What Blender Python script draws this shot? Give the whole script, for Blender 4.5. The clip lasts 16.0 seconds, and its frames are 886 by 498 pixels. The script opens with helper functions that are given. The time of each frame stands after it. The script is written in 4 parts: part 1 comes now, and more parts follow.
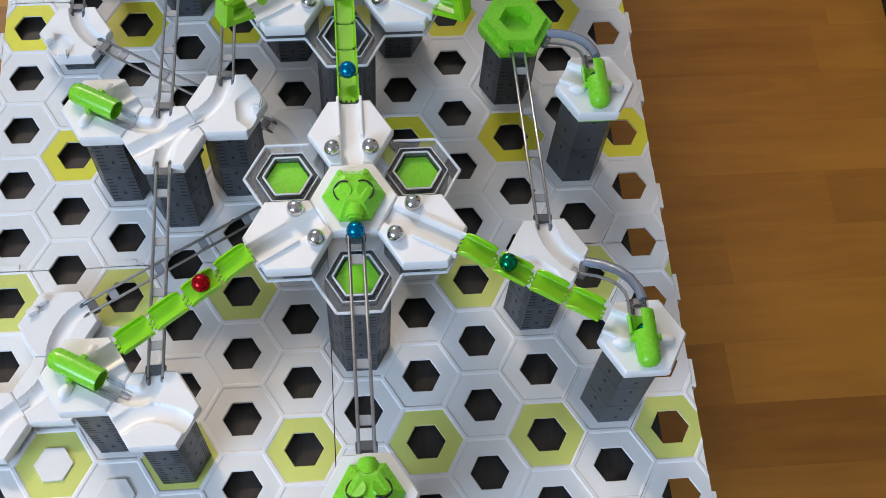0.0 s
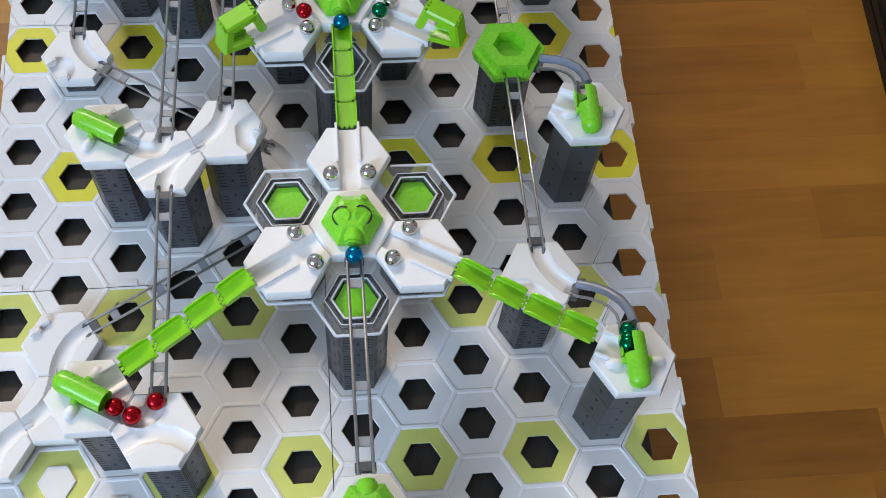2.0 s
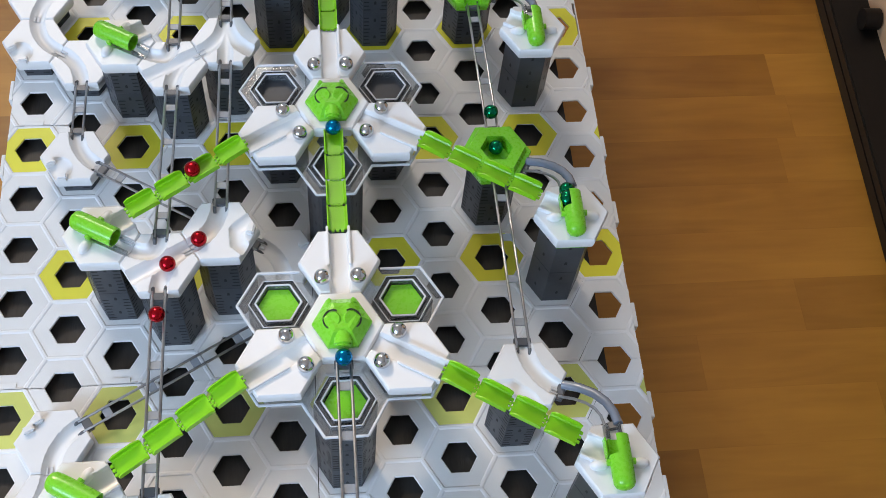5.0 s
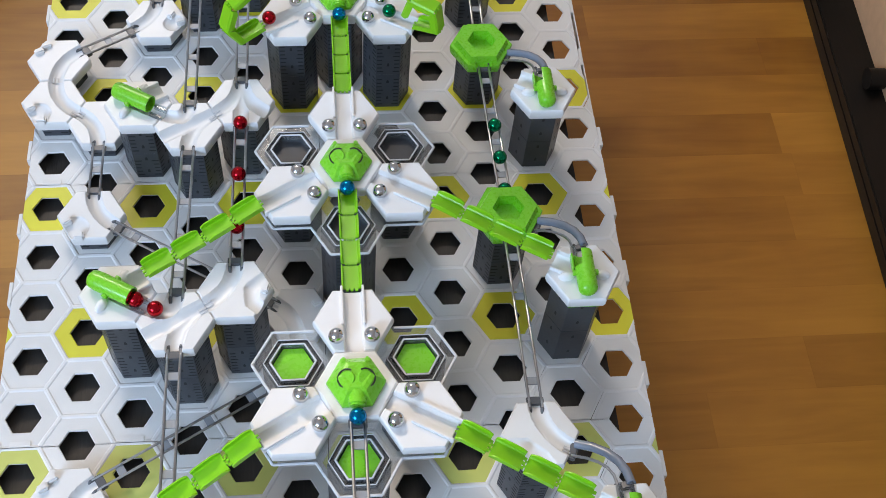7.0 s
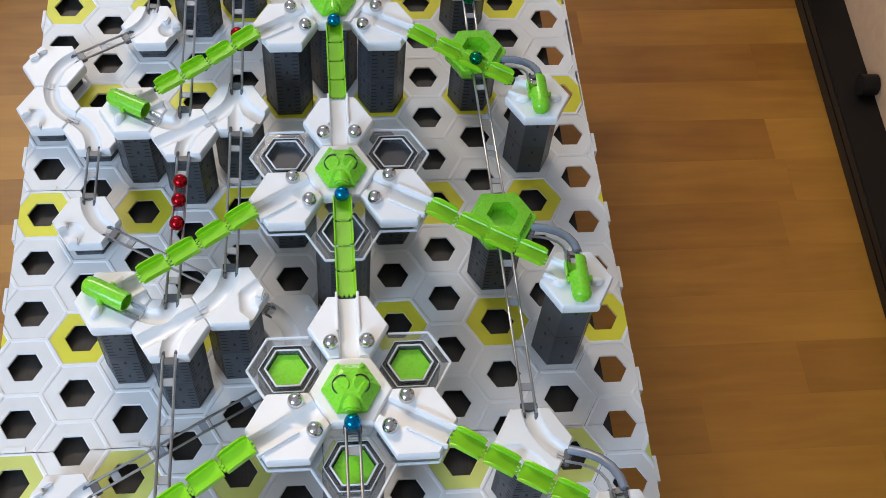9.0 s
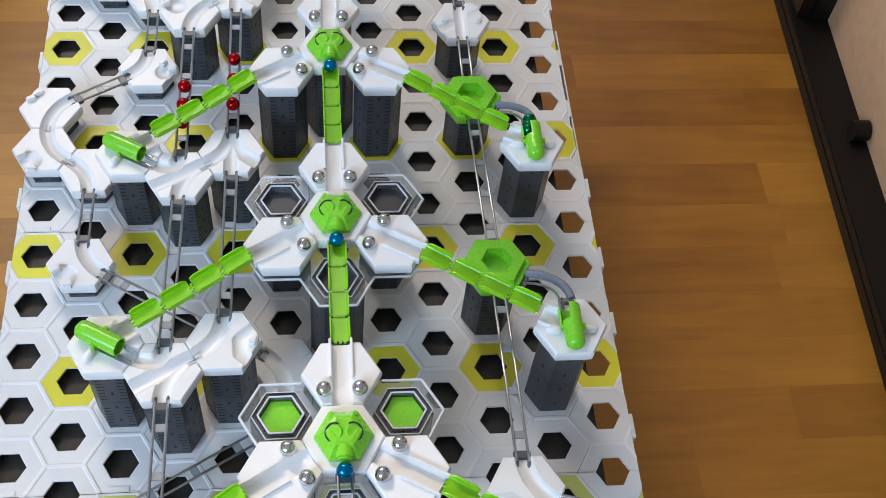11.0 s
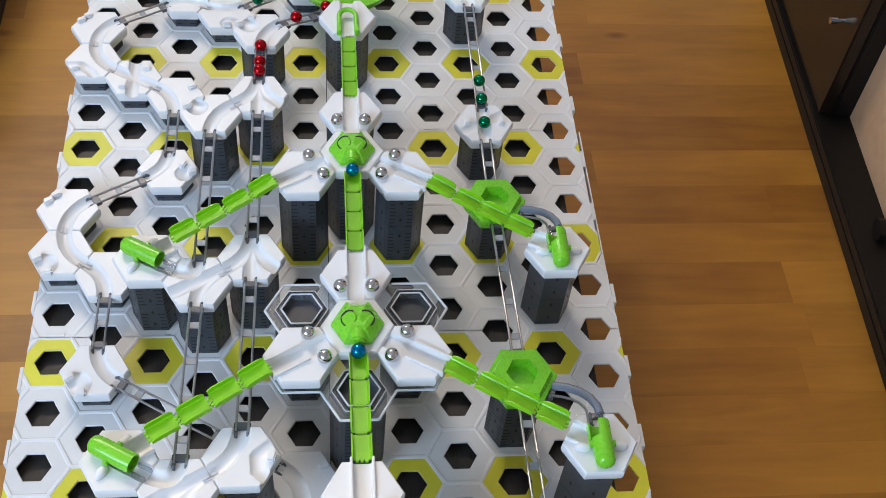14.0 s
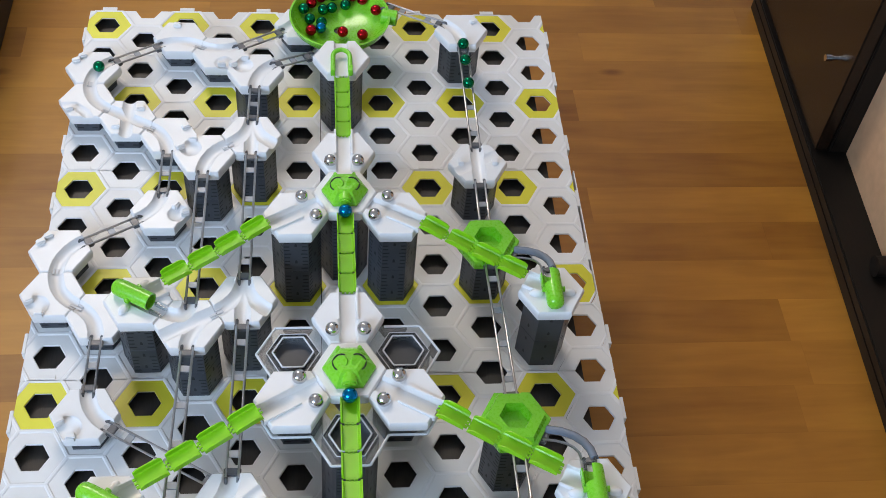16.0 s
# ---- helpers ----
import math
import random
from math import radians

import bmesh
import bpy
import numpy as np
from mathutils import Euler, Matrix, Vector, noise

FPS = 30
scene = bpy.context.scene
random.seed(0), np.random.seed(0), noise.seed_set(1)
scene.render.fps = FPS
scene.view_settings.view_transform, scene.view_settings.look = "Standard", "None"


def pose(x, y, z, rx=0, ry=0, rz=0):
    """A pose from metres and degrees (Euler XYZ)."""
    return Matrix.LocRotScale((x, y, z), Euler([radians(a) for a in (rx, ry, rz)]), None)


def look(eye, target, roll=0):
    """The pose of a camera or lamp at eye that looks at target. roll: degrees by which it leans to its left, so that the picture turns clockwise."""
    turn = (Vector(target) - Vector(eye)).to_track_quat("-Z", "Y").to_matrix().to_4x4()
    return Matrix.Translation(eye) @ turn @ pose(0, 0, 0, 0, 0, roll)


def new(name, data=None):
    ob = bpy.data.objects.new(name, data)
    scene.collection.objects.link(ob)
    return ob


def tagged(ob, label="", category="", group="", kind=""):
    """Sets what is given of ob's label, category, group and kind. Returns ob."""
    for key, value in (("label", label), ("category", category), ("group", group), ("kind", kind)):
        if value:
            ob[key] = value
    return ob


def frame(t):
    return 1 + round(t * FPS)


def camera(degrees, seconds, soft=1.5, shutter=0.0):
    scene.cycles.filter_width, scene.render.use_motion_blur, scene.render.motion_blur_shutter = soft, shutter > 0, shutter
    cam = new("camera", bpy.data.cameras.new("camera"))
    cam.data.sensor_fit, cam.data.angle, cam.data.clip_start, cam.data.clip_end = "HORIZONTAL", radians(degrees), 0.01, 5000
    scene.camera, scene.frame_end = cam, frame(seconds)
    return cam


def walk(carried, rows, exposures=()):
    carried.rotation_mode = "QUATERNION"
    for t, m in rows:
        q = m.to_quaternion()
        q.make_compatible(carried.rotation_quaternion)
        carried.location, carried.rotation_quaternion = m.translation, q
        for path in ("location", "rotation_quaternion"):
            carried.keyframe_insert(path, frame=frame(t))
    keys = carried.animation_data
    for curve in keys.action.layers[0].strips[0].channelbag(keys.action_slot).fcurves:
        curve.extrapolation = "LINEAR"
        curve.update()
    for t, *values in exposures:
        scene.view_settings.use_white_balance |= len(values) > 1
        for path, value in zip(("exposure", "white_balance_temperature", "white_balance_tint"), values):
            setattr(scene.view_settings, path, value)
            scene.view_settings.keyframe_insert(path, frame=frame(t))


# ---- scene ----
cam = camera(41.94, 16.0, soft=0.8)
PATH = [
    (0, -0.0030, -0.2104, 0.8006, 26.025, -2.825, -4.499),
    (0.5, -0.0041, -0.2088, 0.8133, 25.771, -2.969, -4.558),
    (1, -0.0075, -0.2095, 0.8230, 25.944, -3.245, -4.674),
    (1.5, -0.0086, -0.2090, 0.8243, 26.148, -3.313, -4.701),
    (2, -0.0090, -0.2056, 0.8235, 26.159, -3.360, -4.723),
    (2.5, -0.0101, -0.2035, 0.8224, 26.259, -3.433, -4.753),
    (3, -0.0100, -0.2031, 0.8224, 26.380, -3.448, -4.770),
    (3.5, -0.0096, -0.2024, 0.8250, 26.370, -3.486, -4.788),
    (4, -0.0092, -0.2026, 0.8210, 26.700, -3.570, -4.810),
    (4.5, -0.0087, -0.1989, 0.8395, 28.107, -3.792, -4.827),
    (5, -0.0075, -0.1965, 0.8498, 29.787, -3.794, -4.811),
    (7.5, -0.0143, -0.1968, 0.8595, 32.508, -3.558, -4.618),
    (8, -0.0142, -0.1965, 0.8603, 32.551, -3.630, -4.661),
    (8.5, -0.0139, -0.1964, 0.8611, 32.570, -3.718, -4.719),
    (11, -0.0152, -0.1891, 0.8686, 34.284, -4.409, -4.570),
    (11.5, -0.0165, -0.1822, 0.8652, 35.301, -4.470, -4.437),
    (12, -0.0172, -0.1745, 0.8625, 35.987, -4.390, -4.318),
    (12.5, -0.0194, -0.1659, 0.8613, 36.614, -4.322, -4.212),
    (13, -0.0206, -0.1600, 0.8609, 37.158, -4.205, -4.140),
    (13.5, -0.0222, -0.1563, 0.8613, 37.679, -4.154, -4.049),
    (14, -0.0232, -0.1541, 0.8639, 38.099, -4.182, -3.992),
    (14.5, -0.0228, -0.1512, 0.8670, 38.509, -4.288, -3.916),
    (15, -0.0224, -0.1497, 0.8673, 38.945, -4.361, -3.949),
    (15.5, -0.0201, -0.1476, 0.8655, 39.373, -4.315, -3.994),
    (16, -0.0161, -0.1441, 0.8660, 39.630, -4.090, -4.049),
]
walk(cam, [(t, pose(x, y, z, rx, ry, rz)) for t, x, y, z, rx, ry, rz in PATH],
     exposures=[(0, -0.50), (3.5, -0.47), (5.0, -0.39), (8.0, -0.36), (16.0, -0.35)])

# ---- world and light ----
world = bpy.data.worlds.new("sky")
scene.world = world
world.use_nodes = True
wn = world.node_tree
sky = wn.nodes.new("ShaderNodeTexSky")
sky.sky_type, sky.sun_disc = "NISHITA", False
sky.sun_elevation, sky.sun_rotation = radians(40), radians(-60)
wn.links.new(sky.outputs[0], wn.nodes["Background"].inputs[0])
wn.nodes["Background"].inputs[1].default_value = 0.12


def area(name, eye, target, sx, sy, watts, colour):
    d = bpy.data.lights.new(name, "AREA")
    d.shape, d.size, d.size_y, d.energy, d.color = "RECTANGLE", sx, sy, watts, colour
    ob = new(name, d)
    ob.matrix_world = look(eye, target)
    return ob


area("window_light_south", (-2.2, -2.05, 1.62), (0, 0.2, 0.0), 1.9, 1.3, 160, (0.515, 0.695, 0.955))
area("window_light_north", (-0.6, 2.36, 1.87), (0, -0.3, 0.0), 0.8, 0.9, 56, (0.99, 0.86, 0.745))
sun = bpy.data.lights.new("sun", "SUN")
sun.energy, sun.angle, sun.color = 2.1, radians(4), (1.0, 0.80, 0.60)
SUN_AZ, SUN_EL = radians(28), radians(38)
new("sun", sun).matrix_world = look((-math.sin(SUN_AZ) * math.cos(SUN_EL), math.cos(SUN_AZ) * math.cos(SUN_EL), math.sin(SUN_EL)), (0, 0, 0))


# ---- materials ----
def material(name, colour, rough=0.5, metal=0.0, var=0.06, scale=40.0, bump=0.0, bump_scale=400.0, coat=0.0, trans=0.0, ior=1.46, per=0.0):
    m = bpy.data.materials.new(name)
    m.use_nodes = True
    nt = m.node_tree
    b = nt.nodes["Principled BSDF"]
    b.inputs["Roughness"].default_value, b.inputs["Metallic"].default_value = rough, metal
    b.inputs["IOR"].default_value = ior
    b.inputs["Coat Weight"].default_value = coat
    b.inputs["Transmission Weight"].default_value = trans
    tc = nt.nodes.new("ShaderNodeTexCoord")
    n1 = nt.nodes.new("ShaderNodeTexNoise")
    n1.inputs["Scale"].default_value, n1.inputs["Detail"].default_value = scale, 6
    nt.links.new(tc.outputs["Object"], n1.inputs["Vector"])
    hsv = nt.nodes.new("ShaderNodeHueSaturation")
    hsv.inputs["Color"].default_value = (*colour, 1)
    ma = nt.nodes.new("ShaderNodeMapRange")
    ma.inputs[1].default_value, ma.inputs[2].default_value = 0.3, 0.7
    ma.inputs[3].default_value, ma.inputs[4].default_value = 1 - var, 1 + var
    nt.links.new(n1.outputs[0], ma.inputs[0])
    last = ma.outputs[0]
    if per:
        oi = nt.nodes.new("ShaderNodeObjectInfo")
        mp = nt.nodes.new("ShaderNodeMapRange")
        mp.inputs[3].default_value, mp.inputs[4].default_value = 1 - per, 1 + per
        nt.links.new(oi.outputs["Random"], mp.inputs[0])
        mul = nt.nodes.new("ShaderNodeMath")
        mul.operation = "MULTIPLY"
        nt.links.new(last, mul.inputs[0])
        nt.links.new(mp.outputs[0], mul.inputs[1])
        last = mul.outputs[0]
    nt.links.new(last, hsv.inputs["Value"])
    nt.links.new(hsv.outputs[0], b.inputs["Base Color"])
    n2 = nt.nodes.new("ShaderNodeTexNoise")
    n2.inputs["Scale"].default_value, n2.inputs["Detail"].default_value = bump_scale, 3
    nt.links.new(tc.outputs["Object"], n2.inputs["Vector"])
    mr = nt.nodes.new("ShaderNodeMapRange")
    mr.inputs[3].default_value, mr.inputs[4].default_value = max(rough - 0.06, 0.02), rough + 0.06
    nt.links.new(n2.outputs[0], mr.inputs[0])
    nt.links.new(mr.outputs[0], b.inputs["Roughness"])
    if bump:
        bn = nt.nodes.new("ShaderNodeBump")
        bn.inputs["Strength"].default_value, bn.inputs["Distance"].default_value = bump, 0.0006
        nt.links.new(n2.outputs[0], bn.inputs["Height"])
        nt.links.new(bn.outputs[0], b.inputs["Normal"])
    return m


def wood(name, dark, light, grain, board_w, board_l, rough, tone=0.3, along_x=True, shine=0.5):
    """Boards of solid wood: strips of board_w by board_l, each of its own tone, with long grain."""
    m = bpy.data.materials.new(name)
    m.use_nodes = True
    nt = m.node_tree
    b = nt.nodes["Principled BSDF"]
    tc = nt.nodes.new("ShaderNodeTexCoord")
    mp = nt.nodes.new("ShaderNodeMapping")
    if not along_x:
        mp.inputs["Rotation"].default_value = (0, 0, radians(90))
    nt.links.new(tc.outputs["Object"], mp.inputs[0])
    br = nt.nodes.new("ShaderNodeTexBrick")
    br.offset, br.offset_frequency = 0.37, 2
    br.inputs["Scale"].default_value = 1.0
    br.inputs["Mortar Size"].default_value = 0.0004
    br.inputs["Mortar Smooth"].default_value = 0.6
    br.inputs["Brick Width"].default_value, br.inputs["Row Height"].default_value = board_l, board_w
    br.inputs["Color1"].default_value, br.inputs["Color2"].default_value = (0, 0, 0, 1), (1, 1, 1, 1)
    br.inputs["Mortar"].default_value = (0.1, 0.1, 0.1, 1)
    nt.links.new(mp.outputs[0], br.inputs["Vector"])
    st = nt.nodes.new("ShaderNodeMapping")
    st.inputs["Scale"].default_value = (1.0, 9.0, 1.0)
    nt.links.new(mp.outputs[0], st.inputs[0])
    n1 = nt.nodes.new("ShaderNodeTexNoise")
    n1.inputs["Scale"].default_value, n1.inputs["Detail"].default_value, n1.inputs["Distortion"].default_value = grain, 8, 0.6
    nt.links.new(st.outputs[0], n1.inputs["Vector"])
    n2 = nt.nodes.new("ShaderNodeTexNoise")
    n2.inputs["Scale"].default_value, n2.inputs["Detail"].default_value = grain * 0.35, 3
    nt.links.new(mp.outputs[0], n2.inputs["Vector"])
    mix = nt.nodes.new("ShaderNodeMath")
    mix.operation = "MULTIPLY_ADD"
    mix.inputs[1].default_value = tone
    nt.links.new(br.outputs["Color"], mix.inputs[0])
    g = nt.nodes.new("ShaderNodeMath")
    g.operation = "MULTIPLY_ADD"
    g.inputs[1].default_value = 0.42
    nt.links.new(n1.outputs[0], g.inputs[0])
    h = nt.nodes.new("ShaderNodeMath")
    h.operation = "MULTIPLY"
    h.inputs[1].default_value = 0.35
    nt.links.new(n2.outputs[0], h.inputs[0])
    nt.links.new(h.outputs[0], g.inputs[2])
    nt.links.new(g.outputs[0], mix.inputs[2])
    ramp = nt.nodes.new("ShaderNodeValToRGB")
    ramp.color_ramp.elements[0].position, ramp.color_ramp.elements[1].position = 0.25, 0.9
    ramp.color_ramp.elements[0].color, ramp.color_ramp.elements[1].color = (*dark, 1), (*light, 1)
    nt.links.new(mix.outputs[0], ramp.inputs[0])
    nt.links.new(ramp.outputs[0], b.inputs["Base Color"])
    b.inputs["Roughness"].default_value = rough
    b.inputs["Specular IOR Level"].default_value = shine
    bn = nt.nodes.new("ShaderNodeBump")
    bn.inputs["Strength"].default_value, bn.inputs["Distance"].default_value = 0.15, 0.0008
    nt.links.new(n1.outputs[0], bn.inputs["Height"])
    nt.links.new(bn.outputs[0], b.inputs["Normal"])
    return m


def parquet(name, dark, light, board_w, board_l, rough):
    """Solid strip parquet: every row of strips starts at its own place, every strip has its own tone and grain, some have knots."""
    m = bpy.data.materials.new(name)
    m.use_nodes = True
    nt = m.node_tree
    b = nt.nodes["Principled BSDF"]

    def math_node(op, a, c=None, d=None):
        n = nt.nodes.new("ShaderNodeMath")
        n.operation = op
        for k, v in enumerate((a, c, d)):
            if v is None:
                continue
            if isinstance(v, (int, float)):
                n.inputs[k].default_value = v
            else:
                nt.links.new(v, n.inputs[k])
        return n.outputs[0]

    def noise(vec, scale, detail, distortion=0.0):
        n = nt.nodes.new("ShaderNodeTexNoise")
        n.inputs["Scale"].default_value, n.inputs["Detail"].default_value, n.inputs["Distortion"].default_value = scale, detail, distortion
        nt.links.new(vec, n.inputs["Vector"])
        return n.outputs[0]

    def white(vec):
        n = nt.nodes.new("ShaderNodeTexWhiteNoise")
        nt.links.new(vec, n.inputs["Vector"])
        return n.outputs["Value"]

    def vec(x, y, z=0.0):
        n = nt.nodes.new("ShaderNodeCombineXYZ")
        for k, v in enumerate((x, y, z)):
            if isinstance(v, (int, float)):
                n.inputs[k].default_value = v
            else:
                nt.links.new(v, n.inputs[k])
        return n.outputs[0]
    tc = nt.nodes.new("ShaderNodeTexCoord")
    sp = nt.nodes.new("ShaderNodeSeparateXYZ")
    nt.links.new(tc.outputs["Object"], sp.inputs[0])
    x, y = sp.outputs[0], sp.outputs[1]
    ry = math_node("DIVIDE", y, board_w)
    row = math_node("FLOOR", ry)
    rx = math_node("ADD", math_node("DIVIDE", x, board_l), math_node("MULTIPLY", white(vec(row, 3.7)), 7.0))
    col = math_node("FLOOR", rx)
    tone = white(vec(row, col, 1.3))
    seed = math_node("MULTIPLY", white(vec(col, row, 8.1)), 40.0)
    fine = noise(vec(math_node("MULTIPLY", x, 9.0), math_node("MULTIPLY", y, 90.0), seed), 1.0, 6, 0.5)
    broad = noise(vec(math_node("MULTIPLY", x, 3.0), math_node("MULTIPLY", y, 22.0), seed), 1.0, 3, 1.4)
    cloud = noise(vec(x, y, seed), 9.0, 3, 0.4)
    knot = nt.nodes.new("ShaderNodeTexVoronoi")
    knot.inputs["Scale"].default_value = 1.0
    nt.links.new(vec(math_node("MULTIPLY", x, 3.2), math_node("MULTIPLY", y, 8.0)), knot.inputs["Vector"])
    spot = nt.nodes.new("ShaderNodeMapRange")
    spot.inputs[1].default_value, spot.inputs[2].default_value = 0.02, 0.075
    spot.inputs[3].default_value, spot.inputs[4].default_value = 0.30, 0.0
    nt.links.new(knot.outputs["Distance"], spot.inputs[0])
    fx, fy = math_node("FRACT", rx), math_node("FRACT", ry)
    ex = math_node("MULTIPLY", math_node("MINIMUM", fx, math_node("SUBTRACT", 1.0, fx)), board_l)
    ey = math_node("MULTIPLY", math_node("MINIMUM", fy, math_node("SUBTRACT", 1.0, fy)), board_w)
    seam = nt.nodes.new("ShaderNodeMapRange")
    seam.inputs[1].default_value, seam.inputs[2].default_value = 0.0002, 0.0007
    seam.inputs[3].default_value, seam.inputs[4].default_value = 0.05, 0.0
    nt.links.new(math_node("MINIMUM", ex, ey), seam.inputs[0])
    v = math_node("MULTIPLY_ADD", tone, 0.30, math_node("MULTIPLY", fine, 0.22))
    v = math_node("ADD", v, math_node("MULTIPLY_ADD", broad, 0.36, math_node("MULTIPLY", cloud, 0.28)))
    v = math_node("SUBTRACT", math_node("SUBTRACT", v, spot.outputs[0]), seam.outputs[0])
    ramp = nt.nodes.new("ShaderNodeValToRGB")
    ramp.color_ramp.elements[0].position, ramp.color_ramp.elements[1].position = 0.28, 0.86
    ramp.color_ramp.elements[0].color, ramp.color_ramp.elements[1].color = (*dark, 1), (*light, 1)
    nt.links.new(v, ramp.inputs[0])
    nt.links.new(ramp.outputs[0], b.inputs["Base Color"])
    b.inputs["Roughness"].default_value = rough
    bn = nt.nodes.new("ShaderNodeBump")
    bn.inputs["Strength"].default_value, bn.inputs["Distance"].default_value = 0.12, 0.0008
    nt.links.new(math_node("SUBTRACT", fine, math_node("MULTIPLY", seam.outputs[0], 6.0)), bn.inputs["Height"])
    nt.links.new(bn.outputs[0], b.inputs["Normal"])
    return m


def acrylic(name, tint, gloss, haze):
    """Thin clear plastic: straight through it, with a glossy skin that grows at grazing angles."""
    m = bpy.data.materials.new(name)
    m.use_nodes = True
    nt = m.node_tree
    out = nt.nodes["Material Output"]
    nt.nodes.remove(nt.nodes["Principled BSDF"])
    tr = nt.nodes.new("ShaderNodeBsdfTransparent")
    tr.inputs[0].default_value = (*tint, 1)
    gl = nt.nodes.new("ShaderNodeBsdfGlossy")
    gl.inputs["Roughness"].default_value = 0.18
    lw = nt.nodes.new("ShaderNodeFresnel")
    lw.inputs[0].default_value = 1.49
    ad = nt.nodes.new("ShaderNodeMath")
    ad.operation, ad.use_clamp = "MULTIPLY_ADD", True
    ad.inputs[1].default_value, ad.inputs[2].default_value = 1.3, gloss
    nt.links.new(lw.outputs[0], ad.inputs[0])
    mx = nt.nodes.new("ShaderNodeMixShader")
    nt.links.new(ad.outputs[0], mx.inputs[0])
    df = nt.nodes.new("ShaderNodeBsdfDiffuse")
    df.inputs[0].default_value = (0.72, 0.76, 0.80, 1)
    hz = nt.nodes.new("ShaderNodeMixShader")
    hz.inputs[0].default_value = haze
    nt.links.new(tr.outputs[0], hz.inputs[1])
    nt.links.new(df.outputs[0], hz.inputs[2])
    nt.links.new(hz.outputs[0], mx.inputs[1])
    nt.links.new(gl.outputs[0], mx.inputs[2])
    nt.links.new(mx.outputs[0], out.inputs[0])
    return m


WHITE = material("white_plastic", (0.80, 0.80, 0.80), 0.32, var=0.02, bump=0.05)
PLATE = material("plate_white_plastic", (0.775, 0.775, 0.765), 0.42, var=0.03, scale=25, bump=0.12, bump_scale=900, per=0.03)
LIP = material("plate_ridge_plastic", (0.82, 0.82, 0.82), 0.4, var=0.02)
# the same lime print, its colour paled for how the front row is lit
LITLIME = material("lit_lime_print", (0.60, 0.64, 0.17), 0.42, var=0.07, scale=14, bump=0.1, bump_scale=900, per=0.06)
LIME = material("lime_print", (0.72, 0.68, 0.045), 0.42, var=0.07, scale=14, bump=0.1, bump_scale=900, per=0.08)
GREY = material("dark_grey_plastic", (0.046, 0.051, 0.060), 0.40, var=0.12, scale=60, bump=0.1, per=0.12)
# near black: painted shade of the pillars' recesses, and the arcs on the release heads
DARKLINE = material("near_black_line", (0.012, 0.013, 0.015), 0.6)
GREEN = material("bright_green_plastic", (0.20, 0.62, 0.025), 0.28, var=0.05, coat=0.2)
GREENLINK = material("yellow_green_link_plastic", (0.24, 0.60, 0.008), 0.34, var=0.05, coat=0.2)
STEEL = material("drawn_steel", (0.46, 0.465, 0.48), 0.3, metal=1.0, var=0.1, scale=300)
HOOK = material("dark_grey_clip_plastic", (0.10, 0.105, 0.115), 0.35, var=0.08)
CLIP = material("grey_rail_plastic", (0.30, 0.32, 0.35), 0.35, var=0.08)
CHROME = material("polished_chrome", (0.60, 0.60, 0.61), 0.07, metal=1.0, var=0.02)
TUBE = material("blue_grey_rail_plastic", (0.20, 0.235, 0.30), 0.2, var=0.05, coat=0.3)
RED = material("red_metal_marble", (0.44, 0.006, 0.014), 0.13, metal=0.85, var=0.08, scale=200)
GREENM = material("green_metal_marble", (0.0, 0.18, 0.075), 0.13, metal=0.85, var=0.08, scale=200)
BLUEM = material("blue_metal_marble", (0.0, 0.19, 0.42), 0.13, metal=0.85, var=0.08, scale=200)
CLEAR = acrylic("clear_acrylic", (0.93, 0.95, 0.96), 0.03, 0.07)
CLEAREDGE = acrylic("clear_acrylic_edge", (0.88, 0.90, 0.93), 0.05, 0.14)
# opaque and pale: bright glints along the clear plates' edges, put into colour
GLINTBEAD = material("pale_glint_bead", (0.66, 0.69, 0.73), 0.10, var=0.05)
JOINT = material("pale_grey_plastic", (0.62, 0.63, 0.65), 0.4, var=0.05)
FLOORWOOD = parquet("oiled_parquet", (0.205, 0.070, 0.005), (0.55, 0.250, 0.030), 0.066, 0.42, 0.42)
TABLEWOOD = wood("dark_oak_veneer", (0.022, 0.021, 0.020), (0.075, 0.064, 0.056), 60.0, 0.5, 3.0, 0.5, tone=0.02, along_x=False)
DOORWOOD = wood("dark_brown_lacquered_wood", (0.010, 0.006, 0.004), (0.022, 0.013, 0.008), 20.0, 0.6, 3.0, 0.25, tone=0.02, shine=0.35)
BLACKWOOD = wood("black_stained_wood", (0.006, 0.005, 0.004), (0.016, 0.012, 0.010), 40.0, 0.4, 3.0, 0.42, tone=0.05, along_x=False, shine=0.25)
WALL = material("warm_white_wall_paint", (0.70, 0.70, 0.69), 0.8, var=0.03, scale=3, bump=0.1, bump_scale=120)
CEIL = material("white_ceiling_paint", (0.8, 0.8, 0.79), 0.85, var=0.02, scale=3)
CREAM = material("cream_fabric_panel", (0.60, 0.38, 0.22), 0.8, var=0.06, scale=60, bump=0.4, bump_scale=700)


# ---- mesh helpers ----
def finish(name, bm, mats, parent=None, smooth=False, m=None):
    me = bpy.data.meshes.new(name)
    bmesh.ops.recalc_face_normals(bm, faces=bm.faces)
    bm.to_mesh(me)
    bm.free()
    for k in (mats if isinstance(mats, (list, tuple)) else [mats]):
        me.materials.append(k)
    if smooth:
        me.polygons.foreach_set("use_smooth", [True] * len(me.polygons))
        me.set_sharp_from_angle(angle=radians(38))
    ob = new(name, me)
    if parent:
        ob.parent = parent
    if m is not None:
        ob.matrix_basis = m
    return ob


def part(name, bm, mats, parent, label="", smooth=False, m=None):
    ob = finish(name, bm, mats, parent, smooth, m)
    return tagged(ob, label) if label else ob


